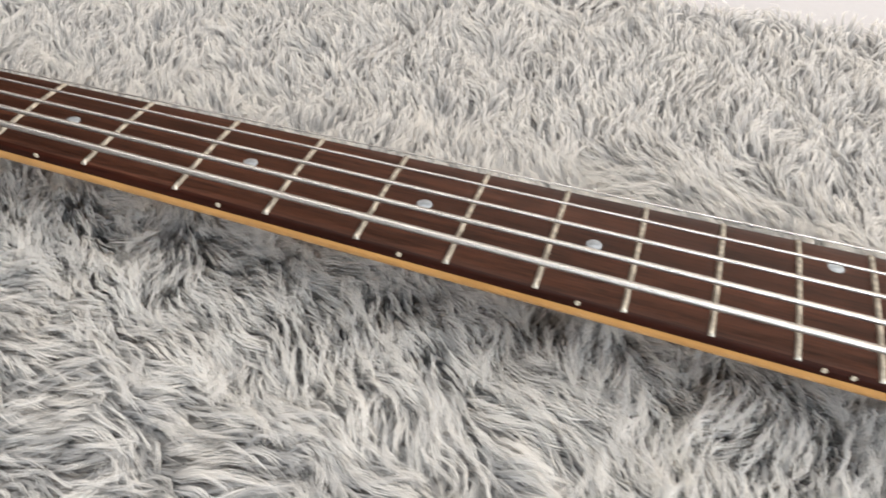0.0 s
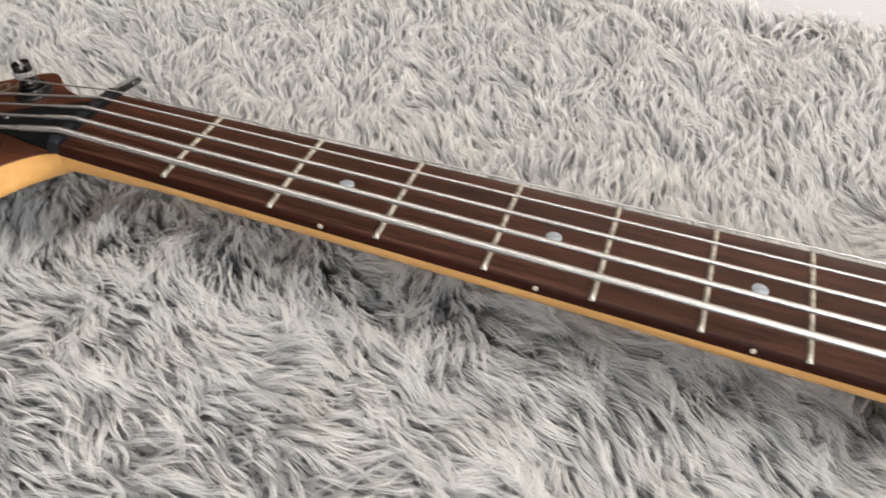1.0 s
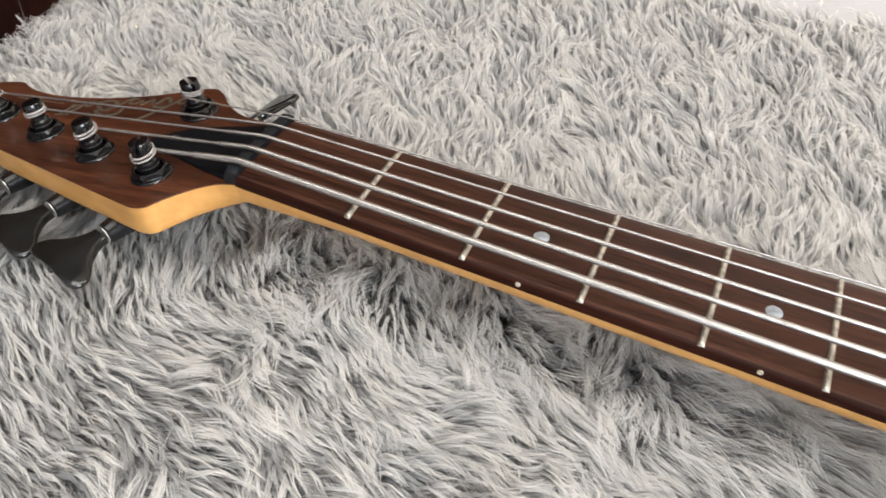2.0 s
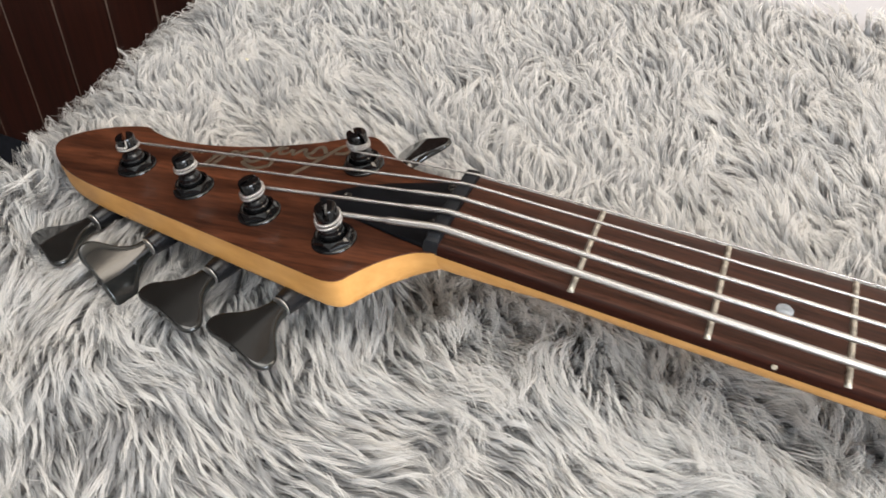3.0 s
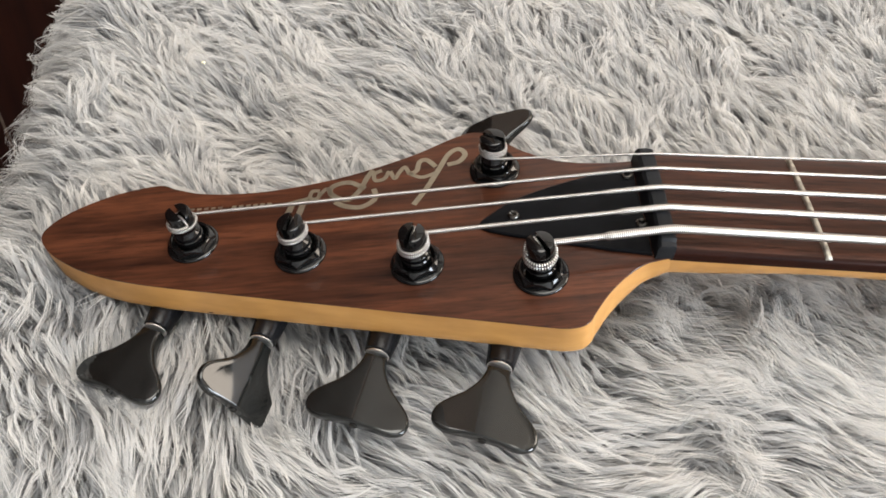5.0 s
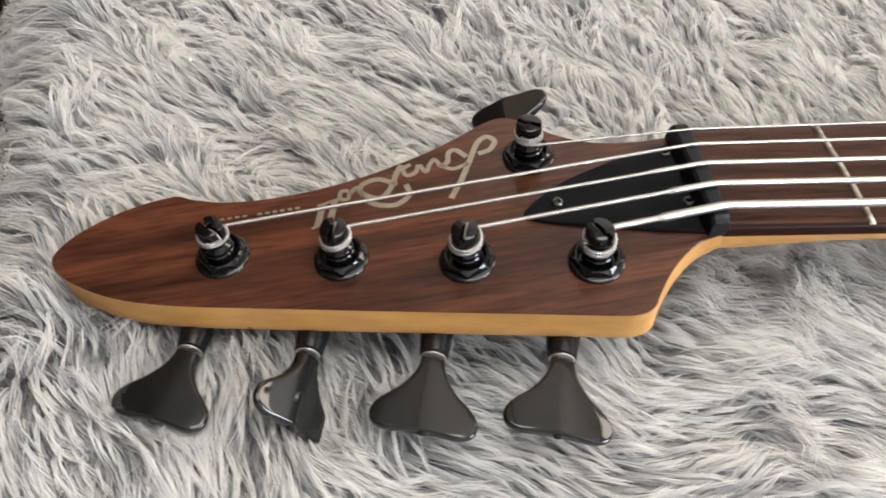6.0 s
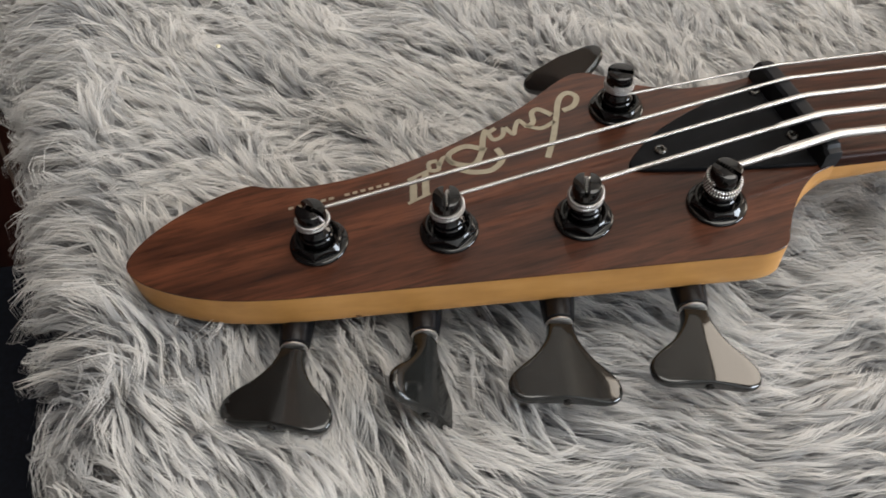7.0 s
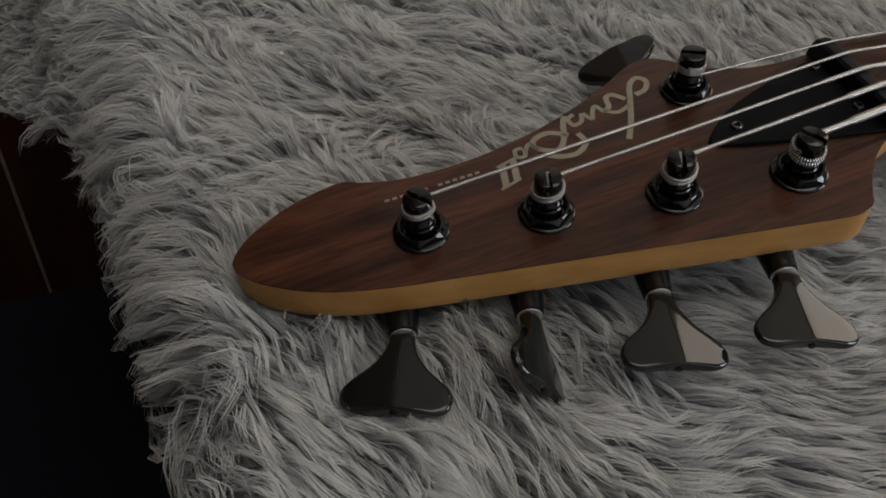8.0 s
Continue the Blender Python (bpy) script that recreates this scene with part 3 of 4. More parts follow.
def string(y_nut, y_12, dia, pitch, which):
    r = dia / 2000
    px, py, _, slot, side, _ = POSTS[which]
    y0, y1 = y_nut / 1000, y_12 / 1000
    path = []
    x12 = fret_x(12)

    def at(x):
        y = y0 + (y1 - y0) * x / x12
        return Vector((x, y, 0.0034 - crown(y) + 0.0026 * x / x12 + r))

    for i in range(25):
        path.append(at(NECK_END - 0.001 - (NECK_END - 0.004) * i / 24))
    top = at(0.0)
    path += [Vector((-0.0002, y0, top.z)), Vector((-0.0030, y0 - 0.0, top.z - 0.00035))]
    # to the post, round it, and down its slot
    thin = r * (0.72, 0.64, 0.66, 1.0, 1.0)[which]
    wire = (0.00060, 0.00055, 0.00050, 0.00048, 0.00032)[which]
    wrap = 0.0041 + wire
    c = HEAD @ Vector((px / 1000 / COS, py / 1000, 0))
    nrm = (HEAD.to_3x3() @ Vector((0, 0, 1))).normalized()
    ux = (HEAD.to_3x3() @ Vector((1, 0, 0))).normalized()
    uy = Vector((0, 1, 0))
    start = path[-1]
    away = Vector(((start - c).dot(ux), (start - c).dot(uy)))
    base = math.atan2(away.y, away.x) + side * math.acos(min(1, wrap / away.length))
    turns = (2.3, 2.0, 1.8, 1.6, 3.1)[which]
    high = 0.0120 - wire * 0.2
    low = max(high - 2 * wire * 1.3 * turns, 0.0068 + wire)
    coil = []
    for k in range(int(turns * 20) + 1):
        a = base + side * 2 * math.pi * k / 20
        f = k / (turns * 20)
        coil.append(c + wrap * (math.cos(a) * ux + math.sin(a) * uy) + nrm * (low + (high - low) * f + 0.0005 * math.sin(a + which)))
    first = coil[0]
    for k in range(1, 33):
        path.append(start.lerp(first, k / 33))
    to_post = sum((b - a).length for a, b in zip(path, path[1:])) - 0.001
    path += coil
    s = radians(slot + 90)
    lip = math.cos(s) * ux + math.sin(s) * uy
    sgn = 1 if (coil[-1] - c).dot(lip) > 0 else -1
    path.append(c + sgn * lip * 0.0044 + nrm * 0.0126)
    path.append(c + sgn * lip * 0.0030 + nrm * 0.0138)
    path.append(c + sgn * lip * 0.0010 + nrm * 0.0138)
    path.append(c - sgn * lip * 0.0012 + nrm * 0.0126)

    def taper(f, run):
        full = NECK_END + (0.020, 0.014, 0.018, 0.0, 0.0)[which]
        if run > to_post:
            return wire
        return r if run < full or which > 2 else thin

    bm = tube(path, r, 10, taper)
    uv = bm.loops.layers.uv.verify()
    for f in bm.faces:
        f.material_index = int(f.loops[0][uv].uv.x > to_post)
    line = on_bass("string", bm, wound("played_nickel", pitch / 1000, 0.22, 0.4, 0.66), "roundwound nickel string", smooth=1.2)
    # round the post the turns are unworn and open up
    line.data.materials.append(wound("unworn_nickel", max(1.25 * pitch, 0.52) / 1000, 0.06, 0.85, 0.74))
    return line


def truss_cover():
    pts = [(-5.6, 18.0), (-14, 16.9), (-30, 13.2), (-44, 8.2), (-52.5, 2.6), (-56.6, -1.6), (-53, -4.9), (-38, -10.0), (-20, -15.6), (-5.6, -19.6)]
    loop = spline([(x / 1000 / COS, y / 1000) for x, y in pts], closed=False, steps=4)
    if sum(a.x * b.y - b.x * a.y for a, b in zip(loop, loop[1:] + loop[:1])) < 0:
        loop.reverse()
    cover = on_bass("truss_rod_cover", slab(loop, [(0.00005, 0.0), (0.0010, 0.0), (0.0014, 0.0004)]), M_COVER, "black plastic truss rod cover", HEAD, 0.5)
    for x, y in ((-45.7, 0.7), (-7.8, 14.0), (-6.8, -7.3)):
        bm = lathe([(0.0019, 0.0), (0.0019, 0.0003), (0.0016, 0.0007), (0.0011, 0.0008), (0.0009, 0.0006), (0.0008, -0.0006)], 16)
        under("screw", bm, M_SCREW, cover, "small steel screw", Matrix.Translation((x / 1000 / COS, y / 1000, 0.0014)))


def ribbon(points, width, bm, z0=0.00004, z1=0.00012, steps=6):
    """A flat printed stroke along a curve, in the headstock's plane (mm)."""
    p = spline([(x / 1000 / COS, y / 1000) for x, y in points], closed=False, steps=steps)
    rows = []
    for i, q in enumerate(p):
        t = (p[min(i + 1, len(p) - 1)] - p[max(i - 1, 0)]).normalized()
        s = Vector((-t.y, t.x)) * width / 2000
        rows.append([bm.verts.new((*(q + s), z0)), bm.verts.new((*(q + s), z1)), bm.verts.new((*(q - s), z1)), bm.verts.new((*(q - s), z0))])
    for a, b in zip(rows, rows[1:]):
        for k in range(3):
            bm.faces.new((a[k], a[k + 1], b[k + 1], b[k]))
    bm.faces.new(rows[0])
    bm.faces.new(rows[-1][::-1])
    return bm


def emblem():
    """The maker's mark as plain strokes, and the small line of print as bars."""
    strokes = [([(-66, 28), (-62, 29), (-59.8, 32.5), (-62, 35.2), (-65.5, 33.0), (-69, 26), (-73, 18), (-77.6, 10.5)], 1.9),
               ([(-70, 27.5), (-73, 31.2), (-75.5, 30.5), (-76.5, 26.5), (-79, 25.0)], 1.8),
               ([(-70, 24.5), (-75, 23.0), (-79, 25.5)], 1.5),
               ([(-79, 25), (-80.5, 28.6), (-82.5, 26.2), (-84, 23.6), (-85.6, 27.2)], 1.5),
               ([(-86, 27.4), (-87.5, 24.0), (-90.5, 23.4), (-91, 26.6), (-88.5, 28.0)], 1.5)]
    lower = [([(-91.5, 28.5), (-93.5, 25), (-96, 19), (-100, 15.4), (-105.5, 18.8), (-105, 22.4), (-99.5, 23.6), (-94, 20)], 1.9),
             ([(-91, 19.5), (-90.5, 14.8), (-95, 11.6), (-100.5, 12.6), (-104, 15.0)], 1.9),
             ([(-105, 17.5), (-107, 21.5), (-109.5, 18.6)], 1.5),
             ([(-109.5, 20.8), (-112, 20.8), (-112.5, 17.8), (-110, 17.3), (-109.3, 20.4)], 1.4)]
    for pts, w in strokes + lower:
        bm = ribbon(pts, w, bmesh.new())
        on_bass("emblem_stroke", bm, M_LOGO, "faded silver emblem stroke", HEAD, 0.4)
    for x0, y0, x1, y1 in ((-114.2, 17.6, -116.4, 8.6), (-118.2, 16.6, -120.4, 7.8)):
        on_bass("emblem_bar", ribbon([(x0, y0), (x1, y1)], 2.2, bmesh.new()), M_LOGO, "faded silver emblem bar", HEAD, 0.4)
    for x0, y0, x1, y1 in ((-112.6, 18.0, -120.0, 16.2), (-115.0, 9.0, -122.2, 7.2)):
        on_bass("emblem_bar", ribbon([(x0, y0), (x1, y1)], 1.0, bmesh.new(), z1=0.00015), M_LOGO, "faded silver emblem bar", HEAD, 0.4)
    for k in range(13):
        x = -125.6 - 2.42 * k
        if k == 6:
            continue
        y = 16.8 + 0.0006 * (x + 125) ** 2
        on_bass("print_bar", ribbon([(x, y), (x - 1.5, y + 0.03)], 0.95, bmesh.new()), M_LOGO, "small silver print bar", HEAD, 0.4)


def edge_chip():
    """A small dark dent low in the headstock's maple edge."""
    bm = bmesh.new()
    bmesh.ops.create_icosphere(bm, subdivisions=2, radius=1.0)
    for v in bm.verts:
        v.co = (v.co.x * 0.0010 * (1 + 0.3 * v.co.z), v.co.y * 0.00022, v.co.z * 0.00045)
    on_bass("edge_chip", bm, M_CHIP, "small dark dent in the maple edge", HEAD @ pose(-0.1448 / COS, -0.01845, -0.0118, 0, 0, -13))


neck()
fretboard()
headstock()
nut()
for number in range(1, 17):
    fret(number)
inlays()
for row in POSTS:
    tuner(*row)
for row in STRINGS:
    string(*row)
truss_cover()
emblem()
edge_chip()

# ---------------- the fur rug ----------------
EDGE_X, ROLL = -0.2140, 0.008
BACK_Z = -0.0625
RUG_Y0, RUG_Y1, RUG_X1 = -0.30, 0.335, 0.66
rng = np.random.default_rng(7)


def waves(seed, x, y, scale, count=9):
    """Smooth random field, about -1 to 1, with features of that size in metres."""
    r = np.random.default_rng(seed)
    out = np.zeros_like(x)
    for _ in range(count):
        a, k = r.uniform(0, 2 * np.pi), 2 * np.pi / (scale * r.uniform(0.7, 1.6))
        out += np.sin(k * (x * np.cos(a) + y * np.sin(a)) + r.uniform(0, 2 * np.pi))
    return out / np.sqrt(count) / 1.2


def skirt(y):
    """How far the rug hangs over the bed's end, in metres."""
    return 0.012 + 0.012 * np.clip((y - 0.018) / 0.012, 0, 1) + 0.052 * np.clip((y - 0.12) / 0.08, 0, 1.2) ** 1.2


def rug_edge(y):
    return EDGE_X - 0.03 * np.clip(y - 0.06, 0, 0.12) + 0.05 * np.clip(0.03 - y, 0, 0.15)


def rug_base(p, y):
    """Place, direction of +x and normal on the rug's backing; p runs on past the edge and down the end."""
    p, y = np.asarray(p, float), np.asarray(y, float)
    edge = rug_edge(y)
    over = np.clip(edge - p, 0, None)
    steep = np.radians(90 - 32 * np.clip((y - 0.06) / 0.08, 0, 1))
    a = np.minimum(over / ROLL, steep)
    down = np.clip(over - ROLL * steep, 0, None)
    swell = 0.0020 * waves(3, p, y, 0.09) + 0.0012 * waves(4, p, y, 0.04)
    x = np.where(p > edge, p, edge - ROLL * np.sin(a) - down * np.cos(a))
    z = BACK_Z - ROLL * (1 - np.cos(a)) - down * np.sin(a) + swell
    return np.stack((x, y, z), -1), np.stack((np.cos(a), 0 * a, np.sin(a)), -1), np.stack((-np.sin(a), 0 * a, np.cos(a)), -1)


def quads_mesh(name, verts, faces, material):
    me = bpy.data.meshes.new(name)
    me.from_pydata(verts.tolist(), [], faces)
    me.materials.append(material)
    me.shade_smooth()
    return me


def far_edge(x):
    return RUG_Y1 + 0.05 * np.clip(x - 0.15, -0.4, 0.5)


RUG = tagged(new("fur_rug"), "long-pile pale grey faux fur rug spread over the bed", "rug")


def backing():
    ps = np.linspace(EDGE_X - 0.115, RUG_X1, 110)
    vs = np.linspace(0, 1, 70)
    P, V = np.meshgrid(ps, vs, indexing="ij")
    Y = RUG_Y0 + V * (far_edge(P) - RUG_Y0)
    limit = rug_edge(Y) - ROLL - skirt(Y)
    P = np.maximum(P, limit)
    top, _, nrm = rug_base(P, Y)
    bot = top - 0.003 * nrm
    n, m = P.shape
    verts = np.concatenate((top.reshape(-1, 3), bot.reshape(-1, 3)))
    o = n * m
    faces = []
    for i in range(n - 1):
        for j in range(m - 1):
            a, b, c, d = i * m + j, (i + 1) * m + j, (i + 1) * m + j + 1, i * m + j + 1
            faces += [(a, b, c, d), (o + a, o + d, o + c, o + b)]
    ob = new("backing", quads_mesh("backing", verts, faces, M_BACK))
    ob.parent = RUG
    return ob


def head_clear(x, y):
    """The greatest height fur may stand to, so that it lies under the headstock, keys and neck."""
    cap = np.full_like(x, 1.0)
    low = HEAD.translation.z + 0.2 * x - 0.0136 / COS - 0.0012
    lower = -0.0431 - (x + 0.035) * 0.2265
    upper = np.where(x < -0.14, 0.031, np.where(x > -0.045, 0.03, 0.025 + 0.19 * (x + 0.14)))
    inside = (x > -0.205) & (x < 0.0) & (y > lower - 0.001) & (y < upper) & ((x > -0.17) | (y > -0.0155 + (-0.17 - x) * 0.62))
    cap = np.where(inside, low, cap)
    for px, py, tilt, _, side, skew in POSTS:
        ring = np.array([px / 1000 + KEY_RING[side].x * COS + 0.0033, py / 1000 + KEY_RING[side].y])
        ax = np.array((Matrix.Rotation(radians(skew), 3, "Z") @ KEY_AXIS[side]).xy)
        dx, dy = x - ring[0], y - ring[1]
        s = dx * ax[0] + dy * ax[1]
        w = (-dx * ax[1] + dy * ax[0])
        half = np.where(s < 0.0, 0.008, np.clip(0.008 + 0.6 * s, 0.008, 0.0195))
        axis_z = HEAD.translation.z + 0.2 * x - 0.0174
        tilt_drop = -np.tan(np.radians(tilt)) * w
        steep = np.radians(abs(tilt))
        out = np.clip(np.abs(w) - half * np.cos(steep) - 0.0027 * np.sin(steep) - 0.0015, 0, None)
        on = (s > -0.016) & (s < 0.0285) & (out < 0.004 * np.sin(steep) ** 2 + 1e-6)
        cap = np.where(on, np.minimum(cap, np.maximum(axis_z - tilt_drop - np.where(s < 0, 0.0062, 0.004) + 2.5 * out, BACK_Z + (0.0065 if abs(tilt) > 40 else 0.0))), cap)
    return cap


# how the pile lies before and behind the instrument: x, y and the heading of the tips in degrees
COMBED_FRONT = [(-0.215, -0.03, -68), (-0.16, -0.08, -62), (-0.155, -0.05, -85), (-0.12, -0.035, -82), (-0.12, -0.075, -50), (-0.085, -0.08, -25),
                (-0.05, -0.036, -45), (-0.055, -0.075, -40), (-0.012, -0.07, 0), (0.012, -0.054, 26), (0.0, -0.018, -64), (0.03, -0.015, -42),
                (0.035, -0.062, -66), (0.052, -0.05, -32), (0.07, -0.06, 6), (0.072, -0.004, -64), (0.10, -0.065, 5), (0.15, -0.03, -50),
                (0.139, -0.077, 3), (0.172, -0.119, 7), (0.175, -0.054, -15), (0.212, -0.08, -16), (0.222, -0.05, -47), (0.252, -0.09, -12),
                (0.27, -0.06, -50), (0.323, -0.05, -47), (0.355, -0.048, -43), (0.382, -0.044, -107), (0.418, -0.03, -82)]
COMBED_BACK = [(-0.21, 0.045, 132), (-0.16, 0.11, 140), (-0.135, 0.06, 148), (-0.09, 0.085, 157), (0.0, 0.13, 113), (0.06, 0.13, 107),
               (0.10, 0.14, 136), (0.23, 0.13, 108), (0.29, 0.165, 117), (0.363, 0.119, 165), (0.37, 0.2, 89), (0.43, 0.2, 90)]


def parting(x):
    """Where the pile parts under the instrument."""
    return np.interp(x, (-0.21, -0.17, -0.05, 0.03), (-0.012, 0.006, 0.018, 0.045))


def combed(x, y, behind):
    """Heading of the pile at a place, on the front or the back side of the parting: the nearest combings weigh most."""
    sines, cosines = 0.0, 0.0
    for table, share in ((COMBED_FRONT, ~behind), (COMBED_BACK, behind)):
        total, ss, cc = 0.0, 0.0, 0.0
        for px, py, deg in table:
            w = 1 / ((x - px) ** 2 + (y - py) ** 2 + 0.012 ** 2) ** 1.6
            total, ss, cc = total + w, ss + w * math.sin(radians(deg)), cc + w * math.cos(radians(deg))
        sines, cosines = sines + share * ss / total, cosines + share * cc / total
    outward = 0.25 * np.clip((rug_edge(y) + 0.008 - x) / 0.02, 0, 1)
    return np.arctan2(sines, cosines - outward)


def locks(step, x0, x1, y0, y1, skip):
    """Roots of locks on a loose grid, outside the stretch skip covers."""
    gx, gy = np.meshgrid(np.arange(x0, x1, step), np.arange(y0, y1, step), indexing="ij")
    cx = (gx + rng.uniform(-0.6, 0.6, gx.shape) * step).ravel()
    cy = (gy + rng.uniform(-0.6, 0.6, gy.shape) * step).ravel()
    keep = (cx > rug_edge(cy) - ROLL - skirt(cy)) & (cy < far_edge(cx)) & ~skip(cx, cy)
    return cx[keep], cy[keep]


def by_the_bass(x, y):
    return (y > -0.155) & (y < 0.13) & (x < 0.49)


def mid_way(x, y):
    return (y >= 0.13) & (y < 0.30) & (x < 0.52)


def pile():
    """Slender tapering locks over a short grey underfur: dense round the instrument, thinner beyond."""
    west, east, south, north = EDGE_X - 0.14, RUG_X1, RUG_Y0 + 0.02, RUG_Y1 + 0.03
    sets = [(*locks(0.0029, west, east, south, north, lambda x, y: ~by_the_bass(x, y)), 10, 2, 0.00014),
            (*locks(0.0033, west, east, south, north, lambda x, y: ~mid_way(x, y)), 6, 1, 0.00022),
            (*locks(0.0052, west, east, south, north, lambda x, y: by_the_bass(x, y) | mid_way(x, y)), 4, 1, 0.0005)]
    cx, cy = np.concatenate([q[0] for q in sets]), np.concatenate([q[1] for q in sets])
    long_hairs = np.concatenate([np.full(len(q[0]), q[2]) for q in sets])
    short_hairs = np.concatenate([np.full(len(q[0]), q[3]) for q in sets])
    half_width = np.concatenate([np.full(len(q[0]), q[4]) for q in sets])
    n = len(cx)
    behind = np.clip((cy + 0.005) / 0.04, 0, 1)
    beyond = cy + rng.normal(0, 1, n) * np.interp(cx, (-0.20, -0.17), (0.015, 0.009)) > parting(cx)
    under_neck = np.clip((cx + 0.022) / 0.02, 0, 1) * np.exp(-((cy + 0.002) / 0.031) ** 2)
    size = np.clip(1.05 - 0.16 * behind + 0.15 * waves(14, cx, cy, 0.03) + rng.normal(0, 0.17, n), 0.5, 1.6)
    lift = np.clip(0.5 + 0.2 * waves(15, cx, cy, 0.03) + rng.normal(0, 0.26, n), 0.0, 1.2) + 1.7 * under_neck + 0.8 * np.exp(-((cx - rug_edge(cy)) / 0.016) ** 2)
    # before the headstock the locks lie in order; elsewhere they swirl
    wild = np.maximum(behind, np.clip((cx + 0.03) / 0.04, 0, 1))
    stray = (0.20 + 0.06 * wild) * waves(11, cx, cy, 0.06) + (0.15 + 0.10 * wild) * waves(12, cx, cy, 0.026) + rng.normal(0, 0.07 + 0.08 * behind, n)
    bend = (0.45 + 0.3 * wild) * waves(18, cx, cy, 0.035) + rng.normal(0, 0.14 + 0.15 * behind, n)
    sway = 3.0 * waves(17, cx, cy, 0.05) + rng.normal(0, 0.35 + 0.4 * behind, n)
    # pale guard hair over shorter grey under wool, its tone holding shade between locks
    # more grey locks paint shade on the front, fewer lighten fur by the neck
    neck_lighten = 0.2 * np.exp(-((cy + 0.035) / 0.02) ** 2) * np.clip((cx + 0.01) / 0.02, 0, 1)
    front_shade = 0.32 * np.clip((-0.05 - cy) / 0.05, 0, 1) * np.clip((cx + 0.16) / 0.06, 0, 1)
    shaded_wool = rng.uniform(size=n) < 0.42 - neck_lighten + front_shade - 0.1 * np.clip((cy - 0.06) / 0.05, 0, 1)
    tone = np.where(shaded_wool, rng.uniform(0, 0.25, n), np.clip(0.66 + 0.10 * waves(16, cx, cy, 0.05) + rng.normal(0, 0.16, n), 0.4, 1))
    size, lift = np.where(shaded_wool, 0.78 * size, size), np.where(shaded_wool, lift - 0.55, lift)
    # the middle line of each lock
    steps = np.array([0.0, 0.25, 0.5, 0.75, 1.0])
    reach = 0.0265 * size
    hx, hy, line, heads = np.zeros(n), np.zeros(n), [], []
    last = 0.0
    for s in steps:
        mid = (s + last) / 2
        a = combed(cx + hx, cy + hy, beyond) + stray + bend * (mid - 0.35) * 2 + (0.24 + 0.14 * wild) * np.sin(sway + 5.5 * mid)
        hx, hy = hx + np.cos(a) * reach * (s - last) * (0.6 + 0.6 * mid), hy + np.sin(a) * reach * (s - last) * (0.6 + 0.6 * mid)
        line.append((hx, hy))
        heads.append(a)
        last = s
    # the hairs of each lock run beside that line and close up at its tip; the short ones stay apart
    idx = np.concatenate((np.repeat(np.arange(n), long_hairs), np.repeat(np.arange(n), short_hairs)))
    N = len(idx)
    short = np.arange(N) >= long_hairs.sum()
    loose = ~short & (rng.uniform(size=N) < 0.045)
    thick = half_width[idx] * np.where(short, 1.25, np.where(loose, 0.75, 1.0))
    root = np.where(short, 0.0019, 0.0010)
    ox, oy = rng.normal(0, 1, N) * root, rng.normal(0, 1, N) * root
    ou = rng.normal(0, 1, N) * np.where(short, 0.0016, np.where(loose, 0.0015, 0.00064))
    far = rng.uniform(0.80, 1.06, N) * np.where(short, 0.55, 1.0)
    rise = (0.0085 + 0.0085 * lift[idx]) * rng.uniform(0.88, 1.12, N) * np.where(short, 0.52, 1.0)
    fly = np.where(loose, rng.normal(0, 0.30, N), rng.normal(0, 0.02, N)) + np.where(short, rng.normal(0, 0.22, N), 0.0)
    pts = []
    for s, (mx, my), a in zip(steps, line, heads):
        close = np.where(short | loose, 1.0, 1 - 0.86 * s ** 0.8)
        c, d = np.cos(fly * s), np.sin(fly * s)
        lx, ly = mx[idx] * far, my[idx] * far
        lx, ly = lx * c - ly * d, lx * d + ly * c
        gather = np.where(short | loose, 0.0, min(1.0, 1.3 * s))
        lx, ly = lx - np.sin(a[idx]) * ou * close - ox * gather, ly + np.cos(a[idx]) * ou * close - oy * gather
        height = rise * (1 - (1 - s) ** 2.1) * (1 - 0.22 * s * s)
        base, _, Nn = rug_base(cx[idx] + ox + lx, cy[idx] + oy + ly)
        pts.append(base + height[:, None] * Nn)
    pts = np.stack(pts, 1)
    cap = head_clear(pts[..., 0], pts[..., 1])
    pts[..., 2] = np.minimum(pts[..., 2], cap)
    tang = np.gradient(pts, axis=1)
    tang /= np.linalg.norm(tang, axis=-1, keepdims=True) + 1e-9
    flat = np.cross(tang, Nn[:, None, :])
    flat /= np.linalg.norm(flat, axis=-1, keepdims=True) + 1e-9
    up = np.cross(flat, tang)
    roll = rng.normal(0, 0.5, N)[:, None, None]
    side = np.cos(roll) * flat + np.sin(roll) * up
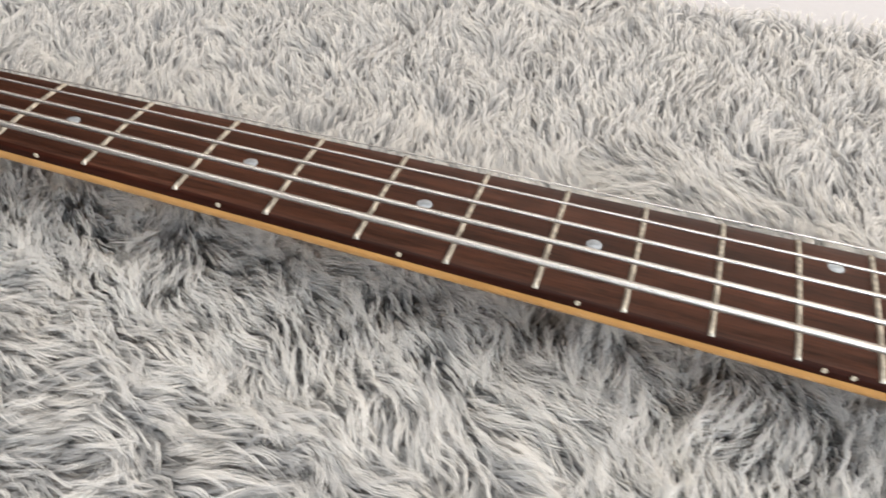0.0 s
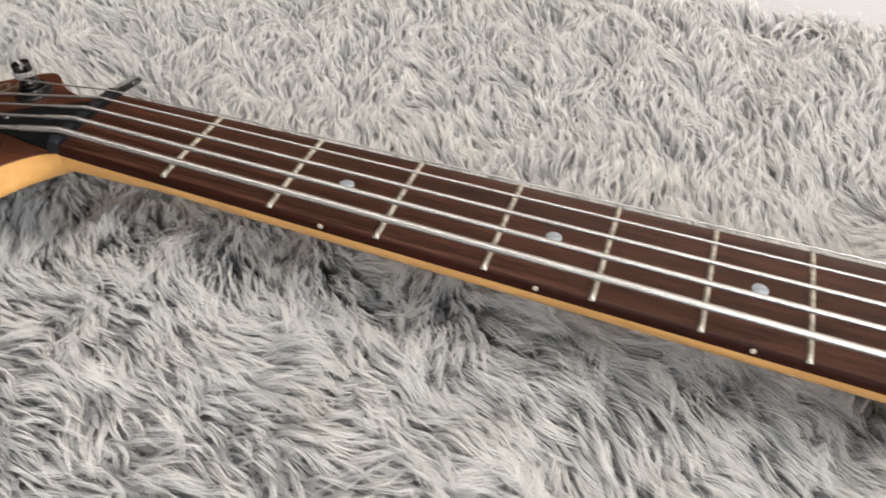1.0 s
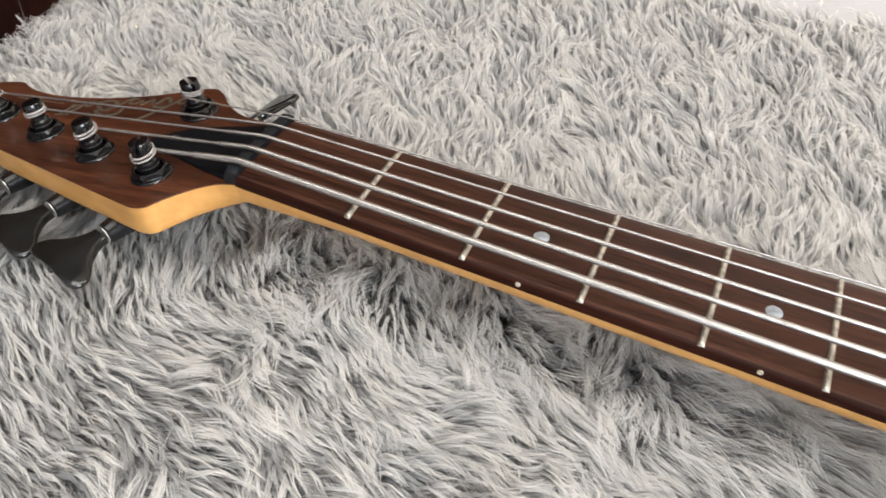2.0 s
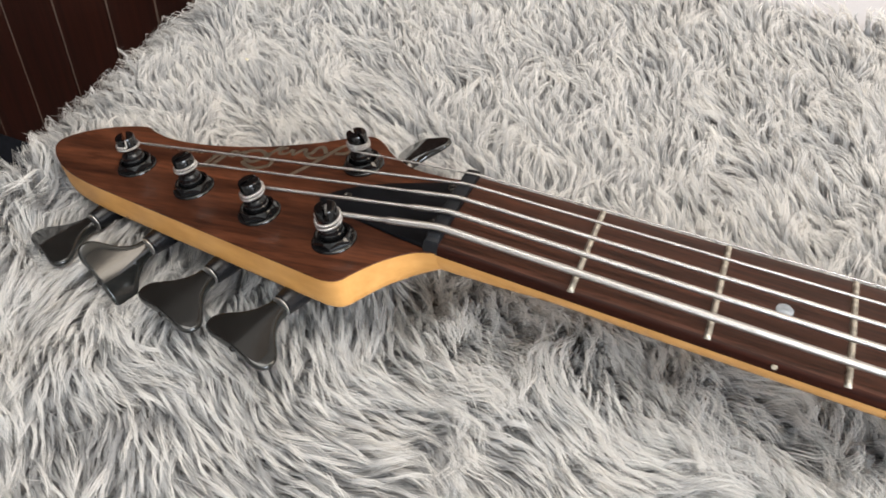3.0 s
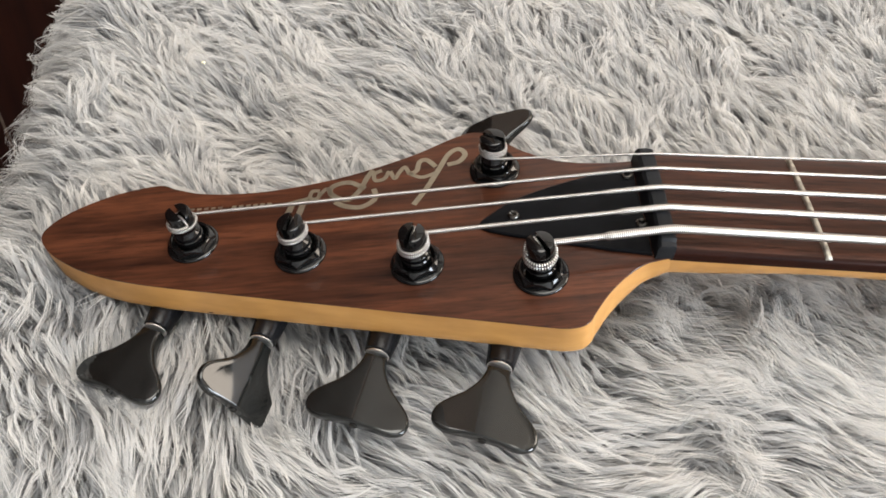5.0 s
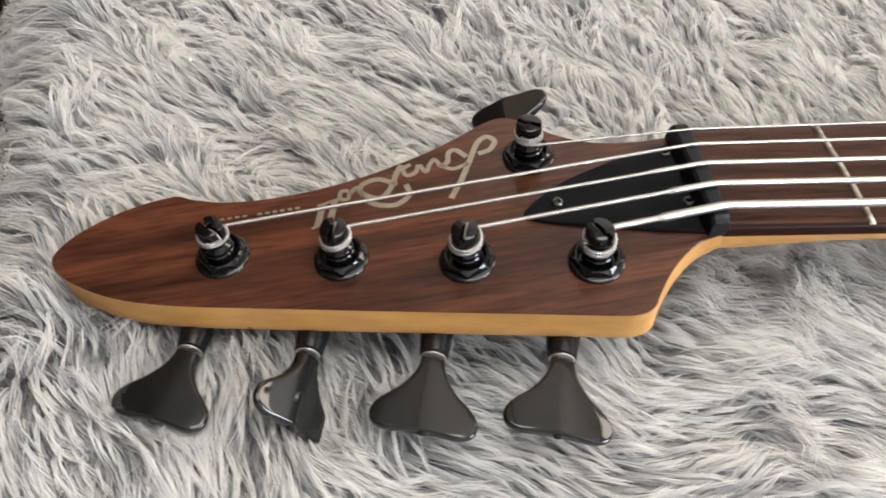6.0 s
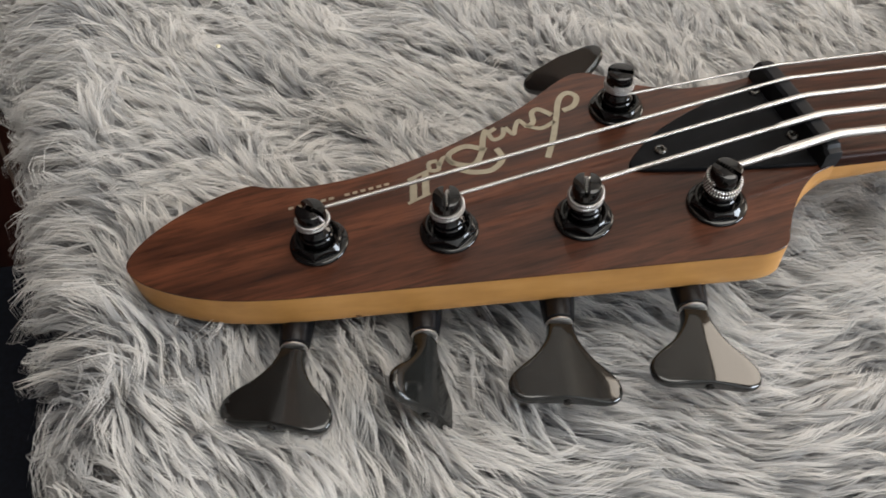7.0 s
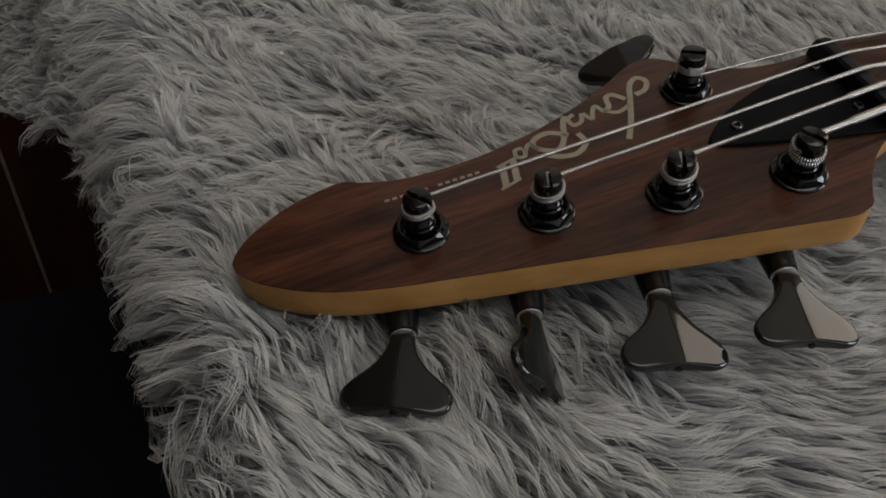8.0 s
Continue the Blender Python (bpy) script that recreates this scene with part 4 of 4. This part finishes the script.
    width = (thick * rng.uniform(0.7, 1.35, N))[:, None, None] * np.array([0.9, 1.0, 0.95, 0.7, 0.0])[None, :, None]
    L, R = pts - side * width / 1.0, pts + side * width / 1.0
    # nine vertices a hair: four pairs and the tip
    V = np.empty((N, 9, 3), np.float32)
    V[:, 0:8:2], V[:, 1:8:2], V[:, 8] = L[:, :4], R[:, :4], pts[:, 4]
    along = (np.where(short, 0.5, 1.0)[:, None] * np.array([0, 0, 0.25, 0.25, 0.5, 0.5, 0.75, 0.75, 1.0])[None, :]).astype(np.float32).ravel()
    o = (np.arange(N) * 9)[:, None]
    quad = np.array([0, 1, 3, 2, 2, 3, 5, 4, 4, 5, 7, 6])
    loops = np.concatenate(((o + quad[None, :]), (o + np.array([6, 7, 8])[None, :])), 1).astype(np.int32).ravel()
    starts = (np.arange(N)[:, None] * 15 + np.array([0, 4, 8, 12])[None, :]).astype(np.int32).ravel()
    me = bpy.data.meshes.new("fur")
    me.vertices.add(N * 9)
    me.vertices.foreach_set("co", V.ravel())
    me.loops.add(len(loops))
    me.loops.foreach_set("vertex_index", loops)
    me.polygons.add(len(starts))
    me.polygons.foreach_set("loop_start", starts)
    me.update(calc_edges=True)
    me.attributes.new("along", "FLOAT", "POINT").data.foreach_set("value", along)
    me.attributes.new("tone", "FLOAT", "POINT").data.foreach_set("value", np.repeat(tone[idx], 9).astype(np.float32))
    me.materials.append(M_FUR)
    me.shade_smooth()
    ob = new("fur", me)
    ob.parent = RUG
    return tagged(ob, "pale grey faux fur pile in loose locks", kind="stuff")


backing()
pile()


def crumb():
    bm = bmesh.new()
    bmesh.ops.create_icosphere(bm, subdivisions=2, radius=1.0)
    for v in bm.verts:
        k = 1 + 0.3 * noise.noise(v.co * 1.6)
        v.co = (v.co.x * 0.0010 * k, v.co.y * 0.0007 * k, v.co.z * 0.0006 * k)
    return tagged(part("crumb", bm, M_CRUMB, m=pose(-0.1655, 0.1125, -0.0458, 8, 5, 30)), "tiny pale yellow crumb caught in the fur", "crumb")


crumb()
